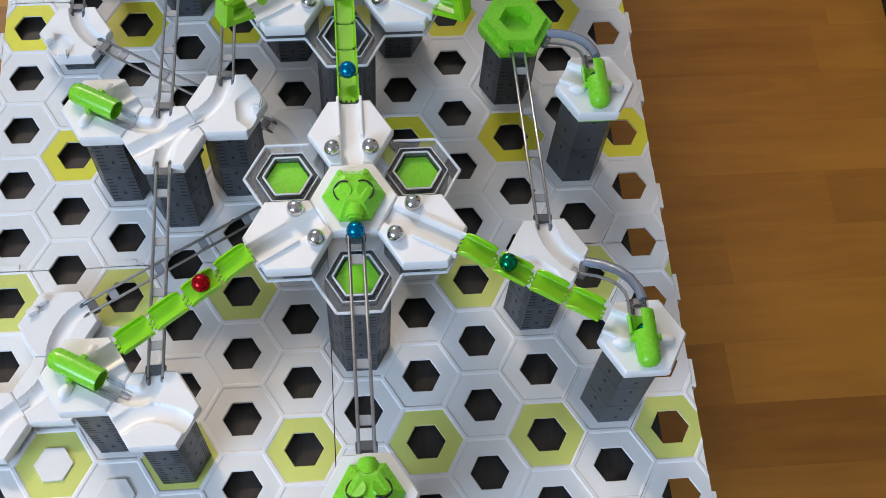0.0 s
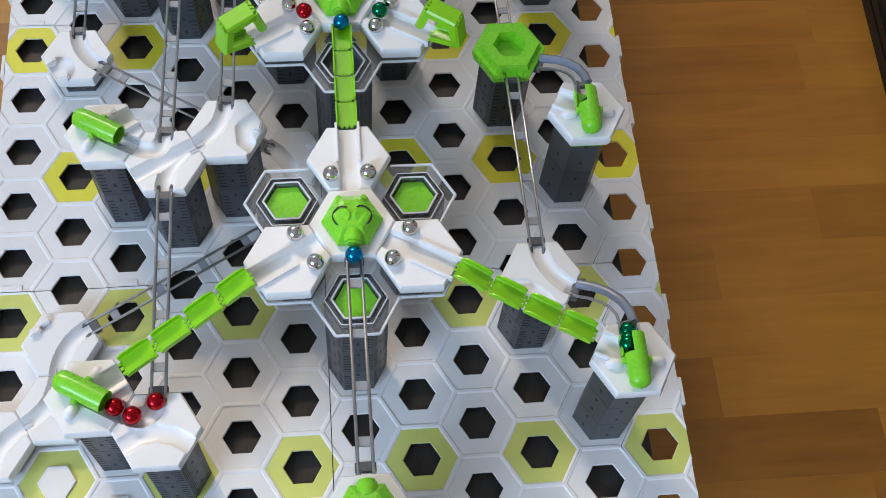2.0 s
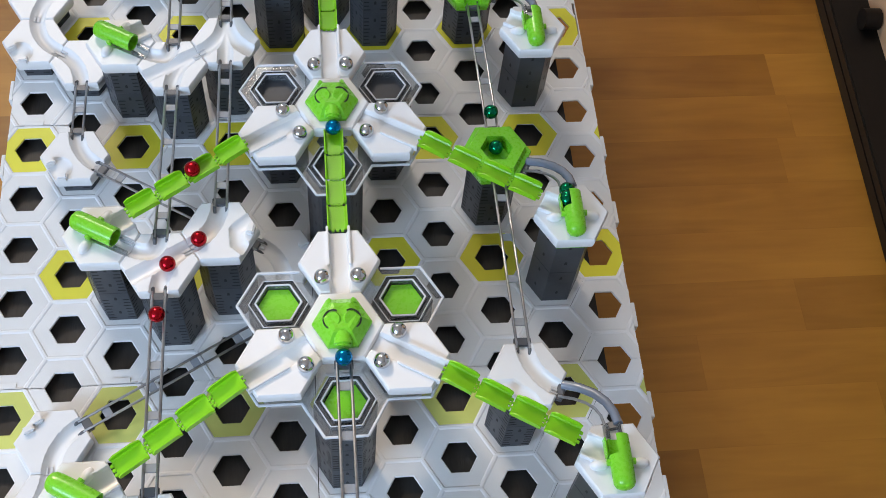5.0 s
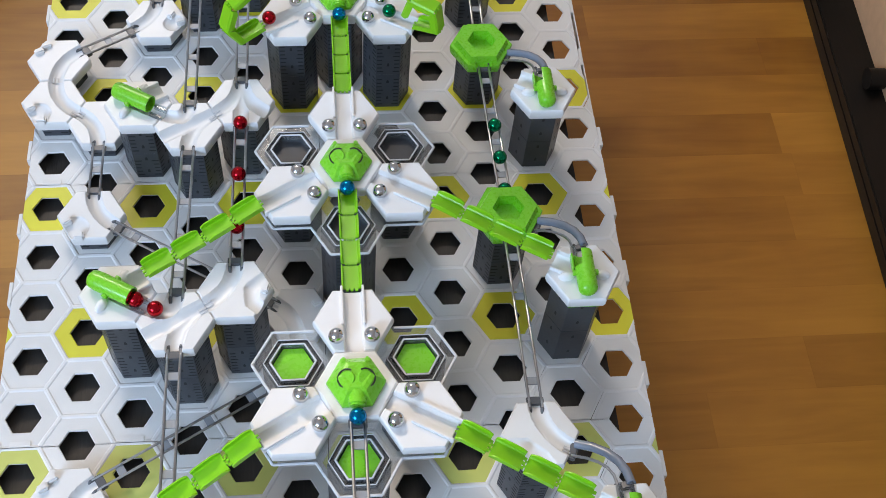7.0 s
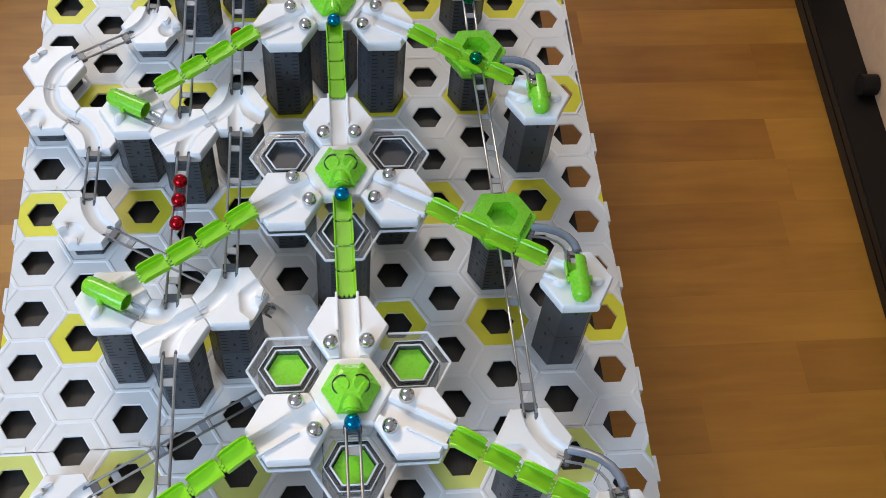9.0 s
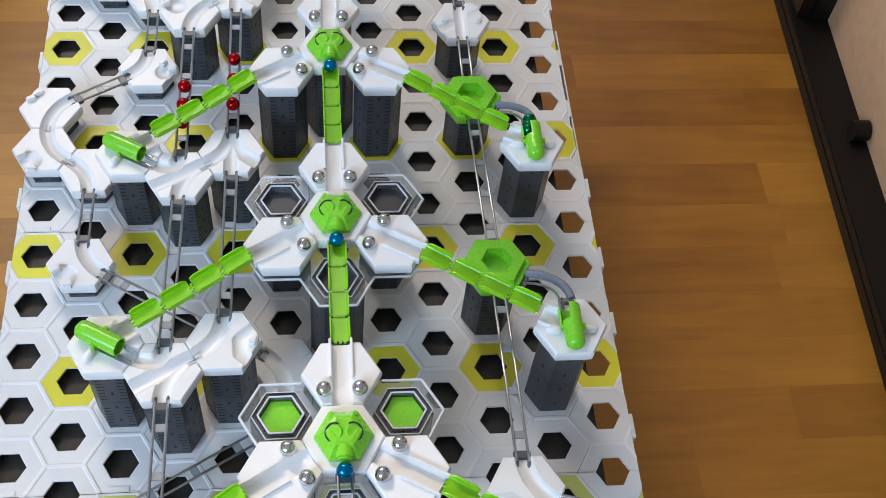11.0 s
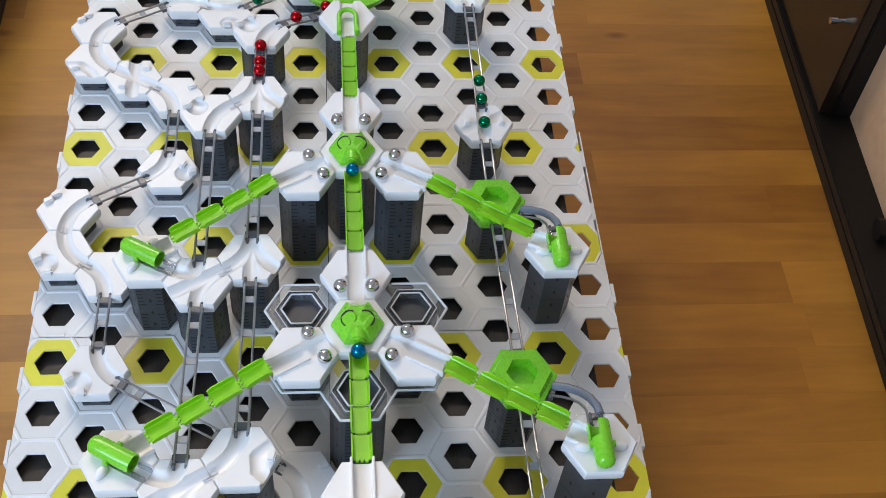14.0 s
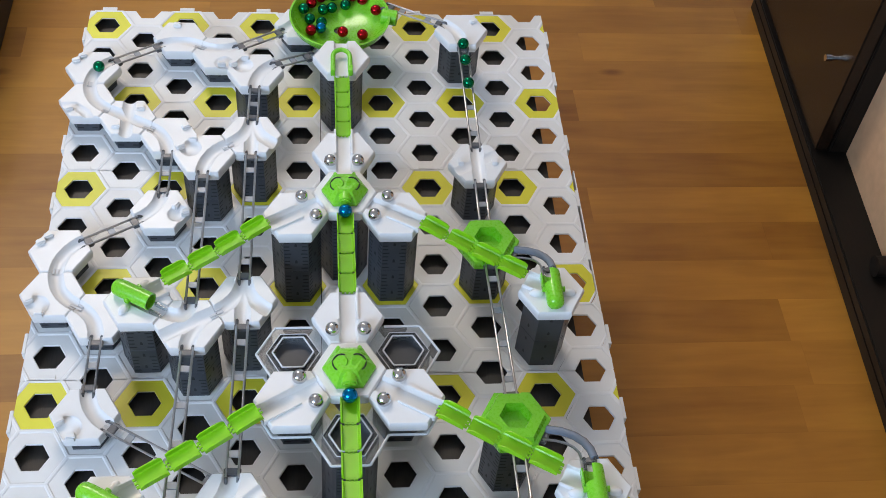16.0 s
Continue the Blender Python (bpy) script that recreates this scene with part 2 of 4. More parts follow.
def share(name, me, parent, m):
    ob = new(name, me)
    ob.parent, ob.matrix_basis = parent, m
    return ob


def thing(name, m, label, category, group=""):
    return_ob = new(name)
    return_ob.empty_display_size = 0.01
    return_ob.matrix_basis = m
    return tagged(return_ob, label, category, group)


def box(bm, lo, hi, mi=0, bevel=0.0):
    c = [(a + b) / 2 for a, b in zip(lo, hi)]
    s = [b - a for a, b in zip(lo, hi)]
    r = bmesh.ops.create_cube(bm, size=1, matrix=Matrix.Translation(c) @ Matrix.Diagonal((*s, 1)))
    fs = {f for v in r["verts"] for f in v.link_faces}
    if bevel:
        es = {e for v in r["verts"] for e in v.link_edges}
        out = bmesh.ops.bevel(bm, geom=list(es), offset=bevel, segments=2, affect="EDGES")
        fs |= set(out["faces"])
    for f in fs:
        if f.is_valid:
            f.material_index = mi
    return r["verts"]


def loft(bm, rings, mi=0, caps=(True, True)):
    """Skin closed rings of equal count."""
    vr = [[bm.verts.new(p) for p in ring] for ring in rings]
    n = len(vr[0])
    for a, b in zip(vr, vr[1:]):
        for i in range(n):
            bm.faces.new((a[i], a[(i + 1) % n], b[(i + 1) % n], b[i])).material_index = mi
    if caps[0]:
        bm.faces.new(vr[0][::-1]).material_index = mi
    if caps[1]:
        bm.faces.new(vr[-1]).material_index = mi


def ring(r, z, n=6, turn=0.0, cx=0.0, cy=0.0):
    return [(cx + r * math.cos(turn + 2 * math.pi * i / n), cy + r * math.sin(turn + 2 * math.pi * i / n), z) for i in range(n)]


def prism(bm, spec, n=6, turn=0.0, mi=0, cx=0.0, cy=0.0, caps=(True, True)):
    loft(bm, [ring(r, z, n, turn, cx, cy) for r, z in spec], mi, caps)


def tube(bm, pts, r, n=8, mi=0):
    pts = [Vector(p) for p in pts]
    rings = []
    for i, p in enumerate(pts):
        d = (pts[min(i + 1, len(pts) - 1)] - pts[max(i - 1, 0)]).normalized()
        s = d.cross(Vector((0, 0, 1)))
        s = s.normalized() if s.length > 1e-4 else Vector((1, 0, 0))
        u = s.cross(d)
        rings.append([p + r * (math.cos(2 * math.pi * k / n) * s + math.sin(2 * math.pi * k / n) * u) for k in range(n)])
    loft(bm, rings, mi)


def ball(bm, c, r, mi=0, u=20, v=12, squash=1.0):
    q = bmesh.ops.create_uvsphere(bm, u_segments=u, v_segments=v, radius=r, matrix=Matrix.Translation(c) @ Matrix.Diagonal((1, 1, squash, 1)))
    for x in q["verts"]:
        for f in x.link_faces:
            f.material_index = mi


COL, HEX = 0.0433013, 0.0288675


def warp(x, y):
    """The plates at the front right lie a few millimetres apart."""
    return 0.0042 * max(0.0, min(1.0, (x - 0.12) / 0.09)) * max(0.0, min(1.0, (0.56 - y) / 0.1))


def at(c, y, z=0.0, turn=0.0):
    x = c * COL
    return pose(x + warp(x, y), y, z, 0, 0, turn)


# ---- room ----
FZ = -0.30


def room():
    def slab(name, lo, hi, mat, label, cat, holes=()):
        bm = bmesh.new()
        box(bm, lo, hi)
        tagged(finish(name, bm, mat), label, cat, kind="structure")
    slab("floor", (-3.6, -2.3, FZ - 0.1), (2.3, 2.5, FZ), FLOORWOOD, "oiled warm brown strip parquet floor", "floor")
    slab("ceiling", (-3.6, -2.3, 2.4), (2.3, 2.5, 2.5), CEIL, "plain white painted ceiling", "ceiling")
    slab("wall_east", (2.2, -2.2, FZ), (2.3, 2.4, 2.4), WALL, "plain warm white painted wall", "wall")

    def windowed(name, axis, at0, at1, lo, hi, w0, w1, z0, z1):
        bm = bmesh.new()
        for a, b, c, d in ((lo, w0, FZ, 2.4), (w1, hi, FZ, 2.4), (w0, w1, FZ, z0), (w0, w1, z1, 2.4)):
            if axis == "x":
                box(bm, (at0, a, c), (at1, b, d))
            else:
                box(bm, (a, at0, c), (b, at1, d))
        tagged(finish(name, bm, WALL), "plain warm white painted wall with a window opening", "wall", kind="structure")
    slab("wall_west", (-3.6, -2.2, FZ), (-3.5, 2.5, 2.4), WALL, "plain warm white painted wall", "wall")
    # unseen wall; its high opening is sized to bound the sun patch at the front
    bm = bmesh.new()
    for lo, hi in (((-3.5, FZ), (-1.78, 2.4)), ((-1.78, FZ), (-1.08, 2.02)), ((-1.78, 2.37), (-1.08, 2.4)), ((-1.08, FZ), (-1.0, 2.4)), ((-1.0, FZ), (-0.2, 1.4)), ((-1.0, 2.35), (-0.2, 2.4)), ((-0.2, FZ), (2.2, 2.4))):
        box(bm, (lo[0], 2.4, lo[1]), (hi[0], 2.43, hi[1]))
    tagged(finish("wall_north", bm, WALL), "plain warm white painted wall with two added openings cut for the light", "wall", kind="structure")
    # unseen opaque board, added to stop the sun at the wider opening
    slab("sun_stop_board", (-1.0, 2.41, 1.4), (-0.2, 2.42, 2.35), CEIL, "added opaque white board that keeps the sun off the floor", "window")
    windowed("wall_south", "y", -2.3, -2.2, -3.5, 2.2, -3.2, -1.2, 0.95, 2.3)


room()


def low_table():
    t = thing("low_table", pose(-0.034, 0.30, 0), "low dark oak table under the marble run", "table")
    bm = bmesh.new()
    box(bm, (-0.246, -0.60, -0.035), (0.2505, 0.624, -0.010), bevel=0.002)
    part("tabletop", bm, TABLEWOOD, t)
    for x in (-0.2, 0.2):
        for y in (-0.55, 0.56):
            bm = bmesh.new()
            box(bm, (x - 0.025, y - 0.025, FZ), (x + 0.025, y + 0.025, -0.035), bevel=0.002)
            part("leg", bm, TABLEWOOD, t)


low_table()


# added box: its dark side and its shadow make the floor's shaded left corner
def shade_box():
    t = thing("shade_box", pose(-0.478, 1.06, FZ), "added low black box that darkens the floor's left back corner", "bench")
    bm = bmesh.new()
    box(bm, (-0.50, 0.02, 0.0), (-0.012, 0.9, 0.204), bevel=0.003)
    part("body", bm, BLACKWOOD, t)
    bm = bmesh.new()
    box(bm, (-0.51, 0.0, 0.2045), (0.0, 0.92, 0.225), bevel=0.004)
    part("lid", bm, BLACKWOOD, t)


shade_box()


def shelf_unit():
    t = thing("shelf_unit", pose(0.627, 0.0, FZ, 0, 0, -2.15), "black stained shelf unit with a closed door and an open bay", "shelf")
    bm = bmesh.new()
    box(bm, (0, -0.3, 0), (0.02, 1.322, 0.0215), bevel=0.002)
    part("kickboard", bm, BLACKWOOD, t)
    bm = bmesh.new()
    box(bm, (0.0, -0.3, 0.022), (0.42, 1.322, 0.037), bevel=0.002)
    part("bottom_board", bm, BLACKWOOD, t)
    for y in (0.34, 0.968, 1.31):
        bm = bmesh.new()
        box(bm, (0.026 if y > 0.5 else 0.004, y - 0.012, 0.0372), (0.42, y + 0.012, 1.2), bevel=0.002)
        part("upright", bm, BLACKWOOD, t)
    bm = bmesh.new()
    box(bm, (0.006, 0.957, 0.040), (0.0245, 1.318, 0.62), bevel=0.002)
    d = part("door", bm, DOORWOOD, t, "dark brown lacquered door")
    bm = bmesh.new()
    tube(bm, [(0.0055, 1.003, 0.171), (-0.003, 1.003, 0.171)], 0.0030, 10)
    tube(bm, [(-0.002, 1.003, 0.171), (-0.011, 1.003, 0.171)], 0.0048, 14)
    part("knob", bm, CHROME, d, "polished chrome door knob", smooth=True)
    bm = bmesh.new()
    box(bm, (0.052, 0.353, 0.0374), (0.064, 0.955, 0.9))
    part("back_panel", bm, CREAM, t, "cream panel at the back of the open bay")
    bm = bmesh.new()
    tube(bm, [(0.05, 0.74, 0.051), (0.028, 0.74, 0.051)], 0.014, 14)
    part("stopper", bm, BLACKWOOD, t, "round black stopper", smooth=True)


shelf_unit()


# ---- marble run: parts shared by many things ----
def groove_depth(x, y, gs):
    """gs: list of (points, half width, depth)."""
    z = 0.0
    for pts, w, d in gs:
        best = 1e9
        for (ax, ay), (bx, by) in zip(pts, pts[1:]):
            dx, dy = bx - ax, by - ay
            L = dx * dx + dy * dy
            k = 0 if L == 0 else max(0, min(1, ((x - ax) * dx + (y - ay) * dy) / L))
            best = min(best, math.hypot(x - ax - k * dx, y - ay - k * dy))
        if best < w:
            z = min(z, -d * math.sqrt(max(0.0, 1 - (best / w) ** 2)) if d > 0 else 0)
        if d < 0 and best < w:
            z = max(z, -d * min(1, (w - best) / 0.0012))
    return z


EDGE = {"B": 90, "F": -90, "RB": 30, "RF": -30, "LB": 150, "LF": 210}


def edge(e, r=0.0262):
    a = radians(EDGE[e])
    return (r * math.cos(a), r * math.sin(a))


def bend(e1, e2, n=10):
    """A groove's line from one side of a hex to another."""
    a, b = edge(e1), edge(e2)
    out = []
    for i in range(n + 1):
        s = i / n
        out.append(((1 - s) ** 2 * a[0] + s * s * b[0], (1 - s) ** 2 * a[1] + s * s * b[1]))
    return out


def hex_mesh(name, gs, thick, mats, n=26, r=HEX - 0.0004, extra=None):
    """A hexagonal tile whose top carries grooves, with rounded upper rim and drawn-in foot."""
    bm = bmesh.new()
    rows = {}
    for k in range(n + 1):
        rr = r * k / n
        for i in range(max(1, 6 * k)):
            if k == 0:
                p = (0, 0)
            else:
                s, f = divmod(i, k)
                a, b = radians(60 * s), radians(60 * s + 60)
                f /= k
                p = (rr * ((1 - f) * math.cos(a) + f * math.cos(b)), rr * ((1 - f) * math.sin(a) + f * math.sin(b)))
            z = groove_depth(p[0], p[1], gs)
            if extra:
                z = extra(p[0], p[1], z)
            if k == n:
                z = min(z, -0.0009) if z <= 0 else z - 0.0009
            rows[k, i] = bm.verts.new((p[0], p[1], z))
    for k in range(1, n + 1):
        for s in range(6):
            for j in range(k):
                o = (s * k + j, (s * k + j + 1) % (6 * k))
                m = max(1, 6 * (k - 1))
                i0 = (s * (k - 1) + j) % m
                bm.faces.new((rows[k, o[0]], rows[k, o[1]], rows[k - 1, i0]))
                if j < k - 1:
                    bm.faces.new((rows[k, o[1]], rows[k - 1, (i0 + 1) % m], rows[k - 1, i0]))
    rim = [rows[n, i] for i in range(6 * n)]
    prev = rim
    for f, z in ((1.012, -0.0022), (1.012, -thick * 0.62), (0.965, -thick)):
        cur = [bm.verts.new((v.co.x * f, v.co.y * f, min(z, v.co.z - 0.0004))) for v in rim]
        for i in range(6 * n):
            bm.faces.new((prev[i], cur[i], cur[(i + 1) % (6 * n)], prev[(i + 1) % (6 * n)]))
        prev = cur
    bm.faces.new(prev)
    me = bpy.data.meshes.new(name)
    bmesh.ops.recalc_face_normals(bm, faces=bm.faces)
    bm.to_mesh(me)
    bm.free()
    for k in mats:
        me.materials.append(k)
    me.polygons.foreach_set("use_smooth", [True] * len(me.polygons))
    me.set_sharp_from_angle(angle=radians(40))
    return me


GW, GD = 0.0064, 0.0052


def track(*pairs):
    return [(bend(a, b), GW, GD) for a, b in pairs]


def dish(x, y, r=0.011, d=0.003):
    return [([(x, y), (x, y)], r, d)]


PR = 0.0218
_blocks = {}


def block_mesh(h, style):
    """One block of a support pillar: a hexagonal shaft with keyholes and rows of short grooves beside its corners, each
    only a dark box for its shade.
    """
    key = (round(h, 4), style)
    if key in _blocks:
        return _blocks[key]
    bm = bmesh.new()
    prism(bm, [(PR - 0.0003, 0.0), (PR, 0.0004), (PR, h - 0.0004), (PR - 0.0003, h)])
    ap = PR * math.cos(radians(30))
    half = PR / 2

    def recess_shade(turn, y0, y1, z0, z1):
        """A recess drawn by its shade: a near-black box just proud of the face."""
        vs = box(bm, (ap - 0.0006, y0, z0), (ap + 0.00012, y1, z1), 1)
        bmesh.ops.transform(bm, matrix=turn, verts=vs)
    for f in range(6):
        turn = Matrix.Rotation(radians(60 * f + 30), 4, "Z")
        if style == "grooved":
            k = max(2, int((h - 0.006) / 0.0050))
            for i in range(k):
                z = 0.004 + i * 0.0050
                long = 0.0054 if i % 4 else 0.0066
                recess_shade(turn, -half + 0.0007, -half + long, z, z + 0.0013)
                recess_shade(turn, half - long, half - 0.0007, z, z + 0.0013)
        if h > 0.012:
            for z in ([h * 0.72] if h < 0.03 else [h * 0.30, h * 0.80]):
                recess_shade(turn, -0.0011, 0.0011, z - 0.0022, z + 0.0008)
                recess_shade(turn, -0.0006, 0.0006, z + 0.0008, z + 0.0020)
    me = bpy.data.meshes.new("block")
    bmesh.ops.recalc_face_normals(bm, faces=bm.faces)
    bm.to_mesh(me)
    bm.free()
    me.materials.append(GREY)
    me.materials.append(DARKLINE)
    _blocks[key] = me
    return me


def pillar(c, y, top, z0=0.0, style="grooved", cap=False, label="dark grey stacked hexagonal support pillar on the base plate"):
    t = thing("support_pillar", at(c, y, z0), label, "pillar", "support pillars")
    h = top - z0
    n = max(1, round(h / 0.042))
    for i in range(n):
        share("block", block_mesh(h / n, style), t, pose(0, 0, h * i / n))
    if cap:
        bm = bmesh.new()
        prism(bm, [(PR + 0.0006, h - 0.0052), (PR + 0.0030, h - 0.0046), (PR + 0.0030, h - 0.0004)])
        part("collar", bm, GREEN, t, "bright green hexagonal collar")
    return t


_tiles = {}


def tile(kind, c, y, top, turn=0.0, label="", name="track_tile"):
    me, lab, thick = _tiles[kind]
    ob = new(name, me)
    ob.matrix_basis = at(c, y, top, turn)
    for e in ENDS.get(kind, ()):
        x, yy = edge(e, 0.0222)
        share("joint_clip", clip_mesh(), ob, pose(x, yy, -0.0046, 0, 0, EDGE[e]))
    for x, yy, a in LUGS.get(kind, ()):
        share("stop_lug", lug_mesh(), ob, pose(x, yy, -0.0005, 0, 0, a))
    return tagged(ob, label or lab, "track tile", "white track tiles")


TH = 0.0115
ENDS = {"fork": ("RB",), "turn_right_back": ("LF",), "three_way": ("LF",), "u_turn": ("LB",), "dish_turn": ("RB",), "rb_f": ("F",), "lb_f": ("LB",), "lb_rf": ("RF",), "lb_rb": ("LB",), "lf_rf": ("RF",), "b_lf": ("LF",), "b_rf": ("RF",), "b_rf_plain": ("RF",), "lf_b": ("B",)}
LUGS = {"b_rf": ((-0.0195, -0.0075, 30), (-0.008, -0.0225, 0)), "lf_b": ((0.0235, -0.0055, 20), (0.014, 0.004, 60)), "dish_turn": ((-0.0225, 0.0085, 30), (-0.011, 0.0185, 0)), "b_rf_plain": ((-0.016, -0.014, 25),), "lb_rf": ((-0.010, -0.014, 0), (0.012, 0.012, 0)), "rb_f": ((-0.018, 0.009, 30), (-0.012, 0.0165, 30)), "turn_right_back": ((0.0225, -0.001, 75),), "lb_rb": ((0.004, -0.019, 0),), "lf_rf": ((-0.004, 0.018, 0),), "lb_f": ((0.016, 0.010, 30),), "cross": ((0.0165, 0.0, 90), (-0.0165, 0.0, 90)), "f_lb": ((0.014, 0.012, 30),)}
_small = {}


def clip_mesh():
    if "clip" not in _small:
        bm = bmesh.new()
        box(bm, (-0.0035, -0.0012, 0), (0.0035, 0.0012, 0.0007), bevel=0.0003)
        box(bm, (-0.0035, -0.0036, 0.0004), (0.0030, -0.0022, 0.0014), bevel=0.0003)
        me = bpy.data.meshes.new("clip")
        bmesh.ops.recalc_face_normals(bm, faces=bm.faces)
        bm.to_mesh(me)
        bm.free()
        me.materials.append(JOINT)
        _small["clip"] = me
    return _small["clip"]


def lug_mesh():
    if "lug" not in _small:
        bm = bmesh.new()
        box(bm, (-0.0042, -0.0030, -0.002), (0.0042, 0.0030, 0.0046), bevel=0.0011)
        me = bpy.data.meshes.new("lug")
        bmesh.ops.recalc_face_normals(bm, faces=bm.faces)
        bm.to_mesh(me)
        bm.free()
        me.materials.append(WHITE)
        me.polygons.foreach_set("use_smooth", [True] * len(me.polygons))
        me.set_sharp_from_angle(angle=radians(40))
        _small["lug"] = me
    return _small["lug"]




def tile_kind(kind, gs, label, thick=TH, extra=None, mats=None, r=HEX - 0.0004):
    _tiles[kind] = (hex_mesh(kind, gs, thick, mats or [WHITE], extra=extra, r=r), label, thick)


lab = "white plastic hexagonal track tile with moulded grooves"
tile_kind("straight", track(("F", "B")), lab)
tile_kind("fork", track(("F", "RB"), ("LF", "RB"), ("LB", "B")), lab)
tile_kind("turn_right_back", track(("LF", "B")) + [([(0.026, 0.012), (0.012, 0.0), (0.013, -0.012), (0.02, -0.018)], 0.0055, 0.003)], lab)
tile_kind("three_way", track(("LF", "B"), ("F", "B"), ("RF", "B")), lab)
tile_kind("u_turn", track(("LB", "B")) + [([(-0.024, -0.012), (-0.012, -0.004), (0.0, -0.002), (0.012, -0.005), (0.024, -0.013)], 0.006, 0.0025)], lab)
tile_kind("dish_turn", track(("F", "RB")) + dish(-0.013, 0.007, 0.010, 0.0035), lab)
tile_kind("b_rf", track(("B", "RF")) + dish(-0.012, -0.013, 0.011, 0.003), lab)
tile_kind("b_rf_plain", track(("B", "RF")) + [([(-0.026, -0.009), (-0.012, -0.008), (0.0, -0.018), (0.004, -0.026)], 0.005, 0.002)], lab)
tile_kind("lf_b", track(("LF", "B")) + dish(0.017, -0.006, 0.010, 0.0032), lab)
tile_kind("rb_f", track(("RB", "F")), lab)
tile_kind("lb_f", track(("LB", "F")), lab)
tile_kind("lb_rf", track(("LB", "RF"), ("F", "B")), lab)
tile_kind("lb_rb", track(("LB", "RB")) + dish(0.006, -0.017, 0.010, 0.003), lab)
tile_kind("lf_rf", track(("LF", "RF")), lab)
tile_kind("b_lf", track(("B", "LF")), lab)
tile_kind("f_lb", track(("F", "LB")), lab)
tile_kind("cross", track(("F", "B")) + [([edge("LF"), (0.0, 0.0), edge("RB")], 0.0050, 0.0022)], lab)
tile_kind("plain", [], "plain white plastic hexagonal tile")
# the stage tile: a wide flat-floored channel from the middle to one side (+x before turning)
tile_kind("stage", [], "white plastic bridge tile with a straight channel and two chrome balls",
          extra=lambda x, y, z: -0.0045 * max(0.0, min(1.0, (0.0072 - abs(x)) / 0.0012)))
# the cannon tile: a shelf with a ramp pocket where the marble drops in
tile_kind("cannon", [([(0.0, 0.0), (0.02338, -0.0135)], 0.0068, 0.0048), ([(0.00746, 0.00493), (0.02239, 0.01478)], 0.0078, 0.004)],
          "white plastic hexagonal tile carrying a green cannon")
tile_kind("cannon_mirror", [([(0.0, 0.0), (0.02338, -0.0135)], 0.0068, 0.0048), ([(0.00746, 0.00493), (0.02239, 0.01478)], 0.0078, 0.004)],
          "white plastic hexagonal tile carrying a green cannon")


def hexdist(x, y):
    return max(abs(y), abs(x * 0.8660254 + y * 0.5), abs(x * 0.8660254 - y * 0.5))


def cup_extra(x, y, z):
    h = hexdist(x, y)
    z = -0.010 * max(0.0, min(1.0, (0.0112 - h) / 0.0014))
    if h > 0.0200:
        z = -0.006 * min(1.0, (h - 0.0200) / 0.0016)
    if abs(x) < 0.0068 and abs(y) > 0.0203:
        z = min(z, -0.0085)
    return z


tile_kind("cup", [], "bright green hexagonal catch tile with a deep hexagonal well", thick=0.017, extra=cup_extra, mats=[GREEN], r=HEX - 0.0004)


def chrome_balls(parent, spots):
    for x, y, z in spots:
        bm = bmesh.new()
        ball(bm, (x, y, z), 0.0058)
        part("chrome_ball", bm, CHROME, parent, "polished chrome ball", smooth=True)


def stage_tile(c, y, top, turn):
    """turn: 0 has its channel along y."""
    t = tile("stage", c, y, top, turn, name="bridge_tile")
    chrome_balls(t, ((-0.0125, -0.0135, 0.0022), (0.0125, -0.0135, 0.0022)))
    for s in (-1, 1):
        bm = bmesh.new()
        box(bm, (s * 0.0077 - 0.0009, -0.004, -0.004), (s * 0.0077 + 0.0009, 0.0275, 0.0022), bevel=0.0004)
        part("channel_wall", bm, WHITE, t)
    return t


def dome(c, y, top):
    """The green release head on the middle tile of a stage."""
    t = thing("release_head", at(c, y, top), "bright green faceted marble release head on a white tile", "release head", "release heads")
    bm = bmesh.new()
    prism(bm, [(0.0205, 0.0002), (0.0205, 0.0030), (0.0195, 0.0042), (0.0125, 0.0112), (0.0095, 0.0122)])
    part("hood", bm, GREEN, t)
    for s in (-1, 1):
        tilt = Matrix.Translation((s * 0.0060, -0.0012, 0.0104)) @ Matrix.Rotation(radians(14), 4, "X") @ Matrix.Rotation(radians(s * 16), 4, "Y")
        bm = bmesh.new()
        tube(bm, [(0.0064 * math.cos(a), 0.0064 * math.sin(a), 0.0017) for a in [radians(90 - s * 75 - 90 + (k - 1) * 15) for k in range(15)]], 0.0006, 6)
        part("ring", bm, DARKLINE, t, "thin dark arc line", m=tilt)
        bm = bmesh.new()
        prism(bm, [(0.0056, -0.005), (0.0056, 0.0012), (0.0050, 0.0020)], n=20)
        part("cap", bm, GREEN, t, smooth=True, m=tilt)
        bm = bmesh.new()
        box(bm, (s * 0.0082 - 0.0016, 0.0118, 0.004), (s * 0.0082 + 0.0016, 0.0165, 0.0085), bevel=0.0008)
        part("lug", bm, GREEN, t)
    bm = bmesh.new()
    tube(bm, [(0, -0.0095, 0.0060), (0, -0.0145, 0.0056), (0, -0.0178, 0.0054)], 0.0062, 18)
    part("snout", bm, GREEN, t, smooth=True)
    bm = bmesh.new()
    tube(bm, [(0, -0.0165, 0.0058), (0, -0.0195, 0.0056)], 0.0050, 16)
    part("lip", bm, GREEN, t, smooth=True)
    return t


